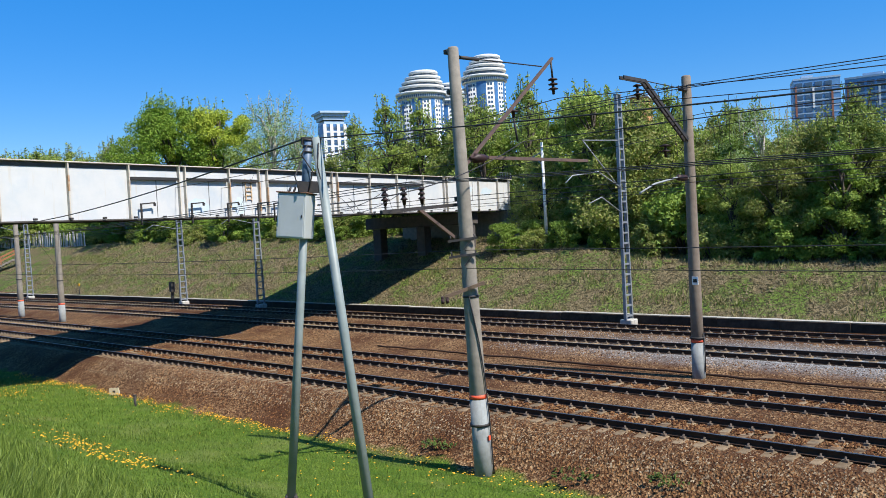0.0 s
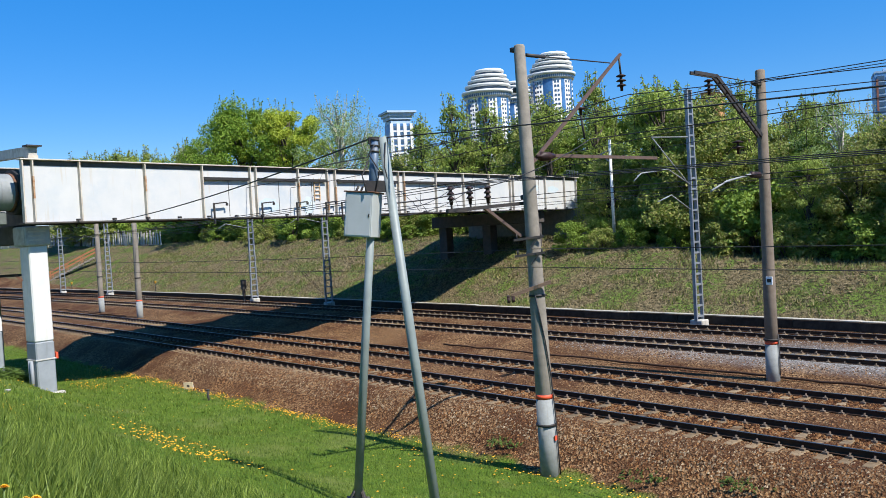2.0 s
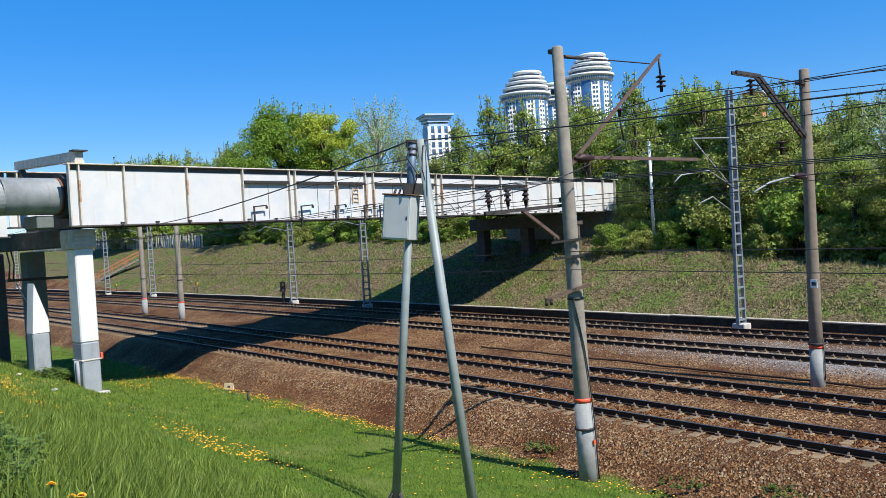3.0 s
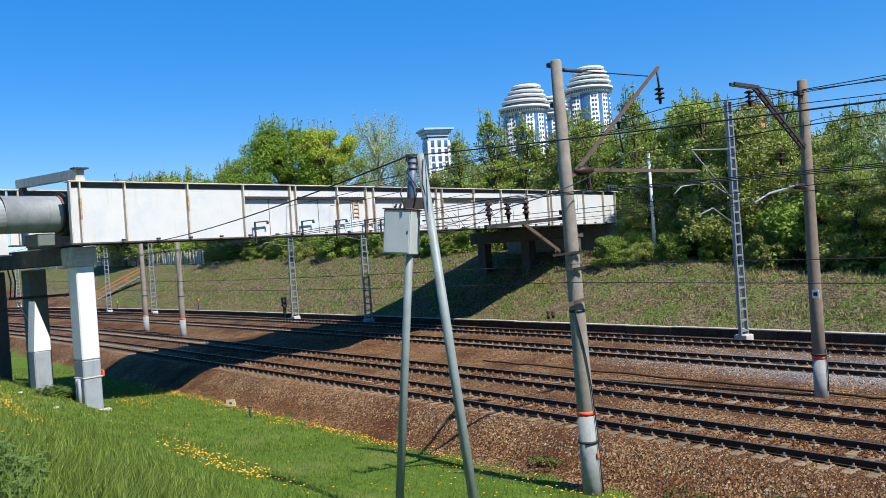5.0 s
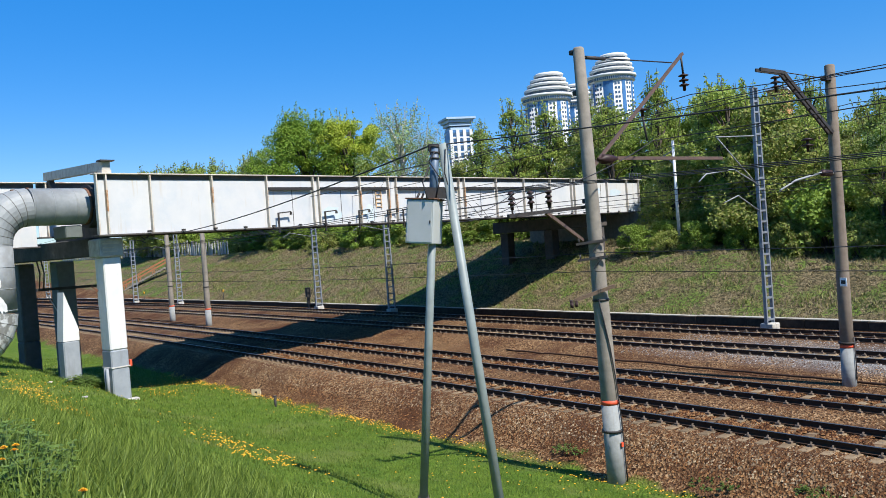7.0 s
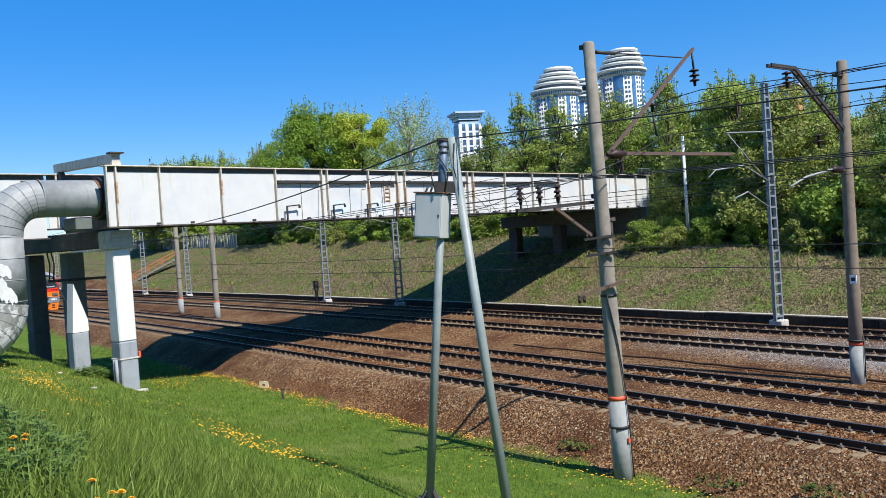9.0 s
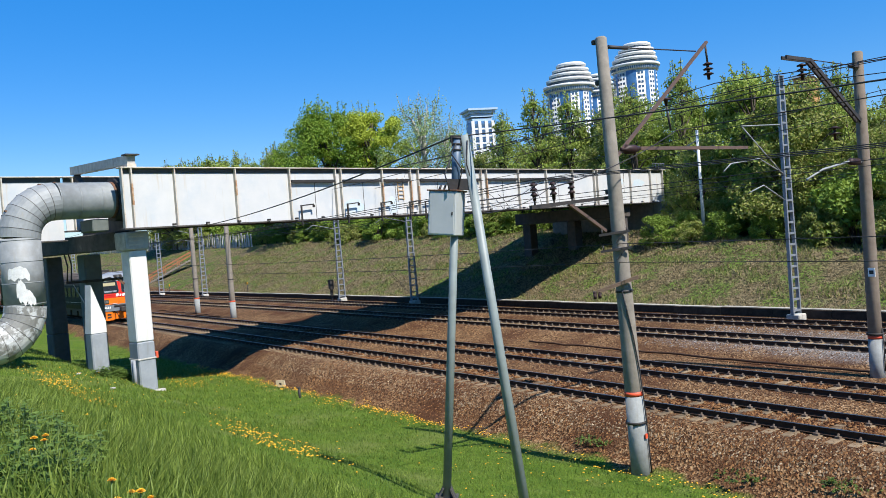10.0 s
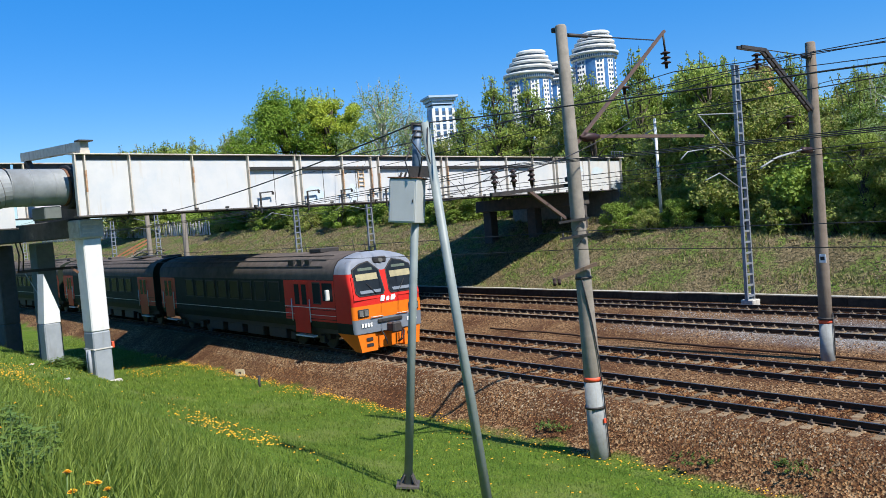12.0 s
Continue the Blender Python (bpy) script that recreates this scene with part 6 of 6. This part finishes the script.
def car_side(car, x0, x1, side, doors, windows, ends):
    y = side * 1.745
    for a, b in windows:
        w = part("window", boxed(a, b, min(y, y + side * 0.012), max(y, y + side * 0.012), 2.15, 3.0, bevel=0.0), M_GLASS, car)
        part("window_frame", framed(a, b, y + side * 0.006, side, 2.15, 3.0), M_BLACK, w)
    for a in doors:
        d = part("sliding_door", boxed(a, a + 1.3, min(y, y + side * 0.02), max(y, y + side * 0.02), 0.8, 3.1), M_T_RED, car, "red double sliding door")
        for k in (0, 1):
            part("door_pane", boxed(a + 0.12 + 0.63 * k, a + 0.53 + 0.63 * k, min(y + side * 0.02, y + side * 0.028), max(y + side * 0.02, y + side * 0.028), 2.05, 2.95), M_GLASS, d)
        for xx in (a - 0.16, a + 1.42):
            part("grab_rail", tubed([(xx, y + side * 0.05, 1.3), (xx, y + side * 0.05, 2.3)], 0.025, 6), M_T_STRIPE, d)
        part("door_step", boxed(a - 0.1, a + 1.4, min(y, y - side * 0.25), max(y, y - side * 0.25), 0.62, 0.68), M_T_STRIPE, d)
    for a, b in ends:
        part("red_panel", boxed(a, b, min(y, y + side * 0.006), max(y, y + side * 0.006), 1.36, 3.13), M_T_RED, car, "red end panel")
    for z in (1.45, 1.62, 1.85):
        part("pressed_rib", boxed(x0, x1, min(y, y + side * 0.014), max(y, y + side * 0.014), z, z + 0.022), M_T_STRIPE if z == 1.62 else M_T_SIDE, car)


def framed(a, b, y, side, z0, z1):
    bm = bmesh.new()
    t = 0.05
    for x0, x1, za, zb in ((a - t, b + t, z0 - t, z0), (a - t, b + t, z1, z1 + t), (a - t, a, z0, z1), (b, b + t, z0, z1)):
        box(bm, x0, x1, min(y, y + side * 0.02), max(y, y + side * 0.02), za, zb)
    return bm


def bogie(car, x):
    b = part("bogie", boxed(x - 1.75, x + 1.75, -1.15, 1.15, 0.45, 0.85, bevel=0.05), M_BLACK, car)
    for dx in (-1.3, 1.3):
        for s in (-1, 1):
            bm = bmesh.new()
            tube(bm, [(x + dx, s * 0.70, 0.475), (x + dx, s * 0.82, 0.475)], 0.475, 20)
            part("wheel", bm, M_DARK, b)
            part("axle_box", boxed(x + dx - 0.2, x + dx + 0.2, s * 1.16 - 0.12, s * 1.16 + 0.12, 0.3, 0.66, bevel=0.03), M_DARK, b)
    return b


def car_common(name, label, x_front, length, nose):
    car = thing(name, label, "train car", "cars of the train")
    x1, x0 = x_front, x_front - length
    sec = car_section()
    bm = bmesh.new()
    loft(bm, [ring(bm, x, sec[:3]) for x in (x0, x1)], smooth=False)
    loft(bm, [ring(bm, x, sec[-3:]) for x in (x0, x1)], smooth=False)
    bm.faces.new(ring(bm, x0, sec))
    if not nose:
        bm.faces.new(ring(bm, x1, sec))
    bmesh.ops.recalc_face_normals(bm, faces=bm.faces)
    part("body_shell", bm, M_T_SIDE, car, "grey-green ribbed side walls, darkened for their shade")
    bm = bmesh.new()
    loft(bm, [ring(bm, x, ROOF + [(-y, z) for y, z in ROOF[-2::-1]]) for x in (x0, x1)])
    bmesh.ops.recalc_face_normals(bm, faces=bm.faces)
    part("roof", bm, M_T_ROOF, car, "dusty brown-grey roof")
    part("underframe", boxed(x0 + 0.2, x1 - 0.2, -1.5, 1.5, 0.82, 1.06), M_BLACK, car)
    for k in range(4):
        xx = x0 + 6.0 + 2.3 * k
        part("underfloor_box", boxed(xx, xx + 1.7, -1.45, 1.45, 0.35, 0.82, bevel=0.03), M_BLACK, car)
    bogie(car, x0 + 3.2)
    bogie(car, x1 - 3.4)
    for s in (-1, 1):
        for r in range(3):
            yy, zz = ((1.64, 3.70), (1.42, 3.95), (1.02, 4.11))[r]
            part("roof_rib", boxed(x0 + 0.3, x1 - 0.9, s * yy - 0.02, s * yy + 0.02, zz, zz + 0.035), M_T_ROOF, car)
    return car


M_BLIND = mat("pale_yellow_blind", (0.34, 0.30, 0.17), (0.27, 0.24, 0.14), 6, 0.8)
M_BOARD = mat("dull_green_route_board", (0.09, 0.12, 0.09), (0.06, 0.08, 0.06), 8, 0.7)
M_LENS = mat("smoky_lamp_glass", (0.16, 0.16, 0.15), (0.10, 0.10, 0.10), 9, 0.15)


def build_head_car():
    c = car_common("train_head_car", "red and orange electric multiple-unit head car with twin windscreens", -1.3, 19.6, True)
    back, front = -20.9, -1.3
    wins = [(-17.0 + 1.42 * i, -16.0 + 1.42 * i) for i in range(8)]
    for s in (-1, 1):
        car_side(c, back, front, s, (-20.3, -4.75), wins + [(-3.0, -2.45)], ((-20.85, -18.6), (-5.6, -1.31)))
        part("cab_window", boxed(-2.25, -1.45, min(s * 1.745, s * 1.765), max(s * 1.745, s * 1.765), 2.25, 3.02), M_GLASS, c)
        part("cab_mirror", boxed(-1.75, -1.62, min(s * 1.77, s * 1.95), max(s * 1.77, s * 1.95), 2.3, 2.75, bevel=0.02), M_T_STRIPE, c)
        part("side_ledge", boxed(-5.6, -1.3, min(s * 1.753, s * 1.77), max(s * 1.753, s * 1.77), 1.93, 1.96), M_T_STRIPE, c)
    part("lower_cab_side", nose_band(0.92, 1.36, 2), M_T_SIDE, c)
    part("red_front", nose_band(1.362, 3.38, 6), M_T_RED, c, "bright red cab front")
    part("lower_front", front_belt(0.92, 1.498), M_T_GREY, c, "blue-grey lower front belt")
    part("orange_belt", front_belt(1.503, 2.05), M_T_ORANGE, c, "orange belt with headlamps")
    part("brow", nose_band(3.383, 4.22, 8), M_T_SILVER, c, "silver-grey brow above the windscreens")
    for s in (-1, 1):
        part("windscreen_surround", faced([(s * 1.60, 3.25), (s * 1.66, 2.30), (s * 0.0, 2.30), (s * 0.0, 3.42), (s * 0.18, 3.44), (s * 0.34, 3.05)][::s], 0.048), M_T_RED, c)
        poly = [(s * 1.44, 3.52), (s * 1.50, 2.62), (s * 1.34, 2.48), (s * 0.24, 2.48), (s * 0.15, 2.6), (s * 0.20, 3.42), (s * 0.62, 3.80), (s * 1.05, 3.72)]
        cy, cz = s * 0.86, 3.1
        rim = [(cy + (y - cy) * 1.07, cz + (z - cz) * 1.07) for y, z in poly]
        part("windscreen_seal", faced(rim[::s], 0.058), M_BLACK, c)
        w = part("windscreen", faced(poly[::s], 0.066), M_GLASS, c, "dark glossy windscreen")
        part("sun_blind", faced([(s * 1.38, 3.34), (s * 1.38, 3.08), (s * 0.32, 3.08), (s * 0.32, 3.34)][::s], 0.071), M_BLIND, w, "pale yellow sun blind")
        part("dashboard", faced([(s * 1.34, 2.66), (s * 1.30, 2.54), (s * 0.32, 2.54), (s * 0.28, 2.66)][::s], 0.071), M_T_GREY, w)
        part("route_board", faced([(s * 1.20, 3.58), (s * 1.20, 3.47), (s * 0.50, 3.47), (s * 0.50, 3.58)][::s], 0.071), M_BOARD, w)
        part("wiper", tubed([(nose_x(2.45) + 0.1, s * 0.55, 2.45), (nose_x(2.9) + 0.1, s * 0.95, 2.95)], 0.014, 5), M_BLACK, w)
        h = part("headlamp_housing", boxed(0.02, 0.085, s * 1.28 - 0.26, s * 1.28 + 0.26, 1.60, 1.92, bevel=0.02), M_BLACK, c, "square black lamp cluster")
        for k in (-1, 1):
            part("lamp_lens", boxed(0.086, 0.098, s * 1.28 + k * 0.125 - 0.10, s * 1.28 + k * 0.125 + 0.10, 1.64, 1.88, bevel=0.015), M_LENS, h)
        for k in range(4):
            part("plain_bar", boxed(0.055, 0.064, s * 1.15 - 0.26 + 0.14 * k, s * 1.15 - 0.17 + 0.14 * k, 1.17, 1.33), M_CHALK, c)
        part("handrail", tubed([(0.1, s * 0.35, 1.55), (0.1, s * 0.95, 1.55)], 0.018, 5), M_T_STRIPE, c)
        # orange plough sides and footboards
        bm = bmesh.new()
        vs = box(bm, -1.5, -0.02, min(s * 0.75, s * 1.6), max(s * 0.75, s * 1.6), 0.16, 0.90)
        for v in vs:
            if v.co.z < 0.5:
                v.co.x = -0.45 if v.co.x < -1 else 0.02
                v.co.y *= 0.92
        bmesh.ops.recalc_face_normals(bm, faces=bm.faces)
        pl = part("plough_wing", bm, M_T_ORANGE, c, "orange plough wing")
        for zz in (0.36, 0.6):
            part("footstep_hole", boxed(0.02, 0.035, s * 1.05 - 0.16, s * 1.05 + 0.16, zz, zz + 0.13), M_BLACK, pl)
    part("plough_middle", boxed(-0.4, -0.12, -0.74, 0.74, 0.2, 0.86, bevel=0.03), M_T_ORANGE, c)
    part("roof_lamp", boxed(nose_x(3.85) - 0.25, nose_x(3.85) + 0.12, -0.34, 0.34, 3.70, 3.98, bevel=0.06), M_BLACK, c, "dark roof headlamp housing")
    part("roof_lamp_lens", tubed([(nose_x(3.85) + 0.10, 0, 3.84), (nose_x(3.85) + 0.14, 0, 3.84)], 0.11, 14), M_LENS, c)
    # blank emblem in the railway's place: plain white strokes
    for y0, w, tall in ((-0.40, 0.24, 0.24), (-0.10, 0.16, 0.18), (0.12, 0.26, 0.22)):
        part("emblem_bar", faced([(y0, 2.14), (y0 + w * 0.7, 2.14), (y0 + w, 2.14 + tall * 0.45), (y0 + w, 2.14 + tall), (y0 + w * 0.3, 2.14 + tall), (y0 + w * 0.1, 2.14 + tall * 0.6)], 0.06), M_CHALK, c)
    cp = part("coupler", boxed(-0.3, 0.42, -0.17, 0.17, 0.86, 1.22, bevel=0.05), M_RUSTPAINT, c, "rust-brown automatic coupler")
    part("coupler_jaw", boxed(0.42, 0.62, -0.24, 0.20, 0.84, 1.26, bevel=0.05), M_DARK, cp)
    for s in (-0.5, 0.42, 0.55):
        part("brake_hose", tubed([(0.08, s, 0.95), (0.28, s, 0.8), (0.3, s * 0.8, 0.5), (0.16, s * 0.6, 0.38)], 0.03, 6), M_BLACK, c)
    part("buffer_plate", boxed(0.045, 0.12, -0.62, 0.62, 1.28, 1.42, bevel=0.02), M_BLACK, c)
    for x, w in ((-5.3, 0.5), (-4.5, 0.42), (-3.8, 0.4)):
        part("roof_vent", boxed(x, x + w, -1.6, -1.2, 3.72, 4.02, bevel=0.02), M_BLACK, c)
    part("roof_equipment", boxed(-5.2, -4.2, -0.5, 0.5, 4.22, 4.42, bevel=0.03), M_DARK, c)
    for x in (-6.8, -2.6, -1.7):
        part("roof_aerial", tubed([(x, 0.3, 4.15), (x - 0.12, 0.3, 4.7)], 0.02, 5), M_DARK, c)
    return c


def build_middle_car():
    c = car_common("train_middle_car", "grey-green and red electric multiple-unit middle car", -0.4, 19.6, False)
    wins = [(-15.4 + 1.42 * i, -14.4 + 1.42 * i) for i in range(8)]
    for s in (-1, 1):
        car_side(c, -20.0, -0.4, s, (-19.0, -2.9), wins, ((-19.95, -17.3), (-3.2, -0.45)))
    part("gangway", boxed(-0.4, 0.35, -0.75, 0.75, 1.2, 3.5, bevel=0.05), M_BLACK, c, "black rubber gangway")
    # folded pantograph
    pg = part("pantograph_base", boxed(-6.4, -4.6, -0.8, 0.8, 4.28, 4.36), M_DARK, c, "folded roof pantograph")
    for s in (-1, 1):
        part("pantograph_arm", tubed([(-6.3, s * 0.7, 4.40), (-5.4, s * 0.55, 4.62), (-4.6, s * 0.4, 4.52)], 0.03, 6), M_DARK, pg)
    part("pantograph_bow", tubed([(-5.4, -1.0, 4.60), (-5.4, -0.8, 4.72), (-5.4, 0.8, 4.72), (-5.4, 1.0, 4.60)], 0.03, 6), M_DARK, pg)
    for x in (-17, -12.5, -2.0):
        part("roof_vent", boxed(x, x + 0.8, -0.5, 0.5, 4.18, 4.36, bevel=0.03), M_T_ROOF, c)
    return c


HEAD = build_head_car()
MIDDLE = build_middle_car()
CARS = [(HEAD, 0.0), (MIDDLE, -21.6)] + [(copy_thing(MIDDLE, pose(0, 0, 0)), -21.6 - 20.7 * k) for k in (1, 2, 3)]


# ------------------------------------------------------------------ the train runs
# seconds and the place of the train's front
RUN = [(0.0, -279.0), (9.0, -92.6), (9.5, -82.4), (10.0, -72.4), (10.5, -61.2), (11.0, -50.1), (11.5, -38.9), (12.0, -27.8)]


def motions():
    """The train runs along the near track towards +x at 20 to 22 m/s."""
    for car, back in CARS:
        rows = []
        for i in range(25):
            t = 0.5 * i
            x = lerp(t, RUN) + back
            turn = math.degrees(math.atan2(bend(x) - bend(x - 15), 15))
            rows.append((t, pose(x, TRACKS[0] + bend(x), 0, 0, 0, turn)))
        walk(car, rows)


motions()
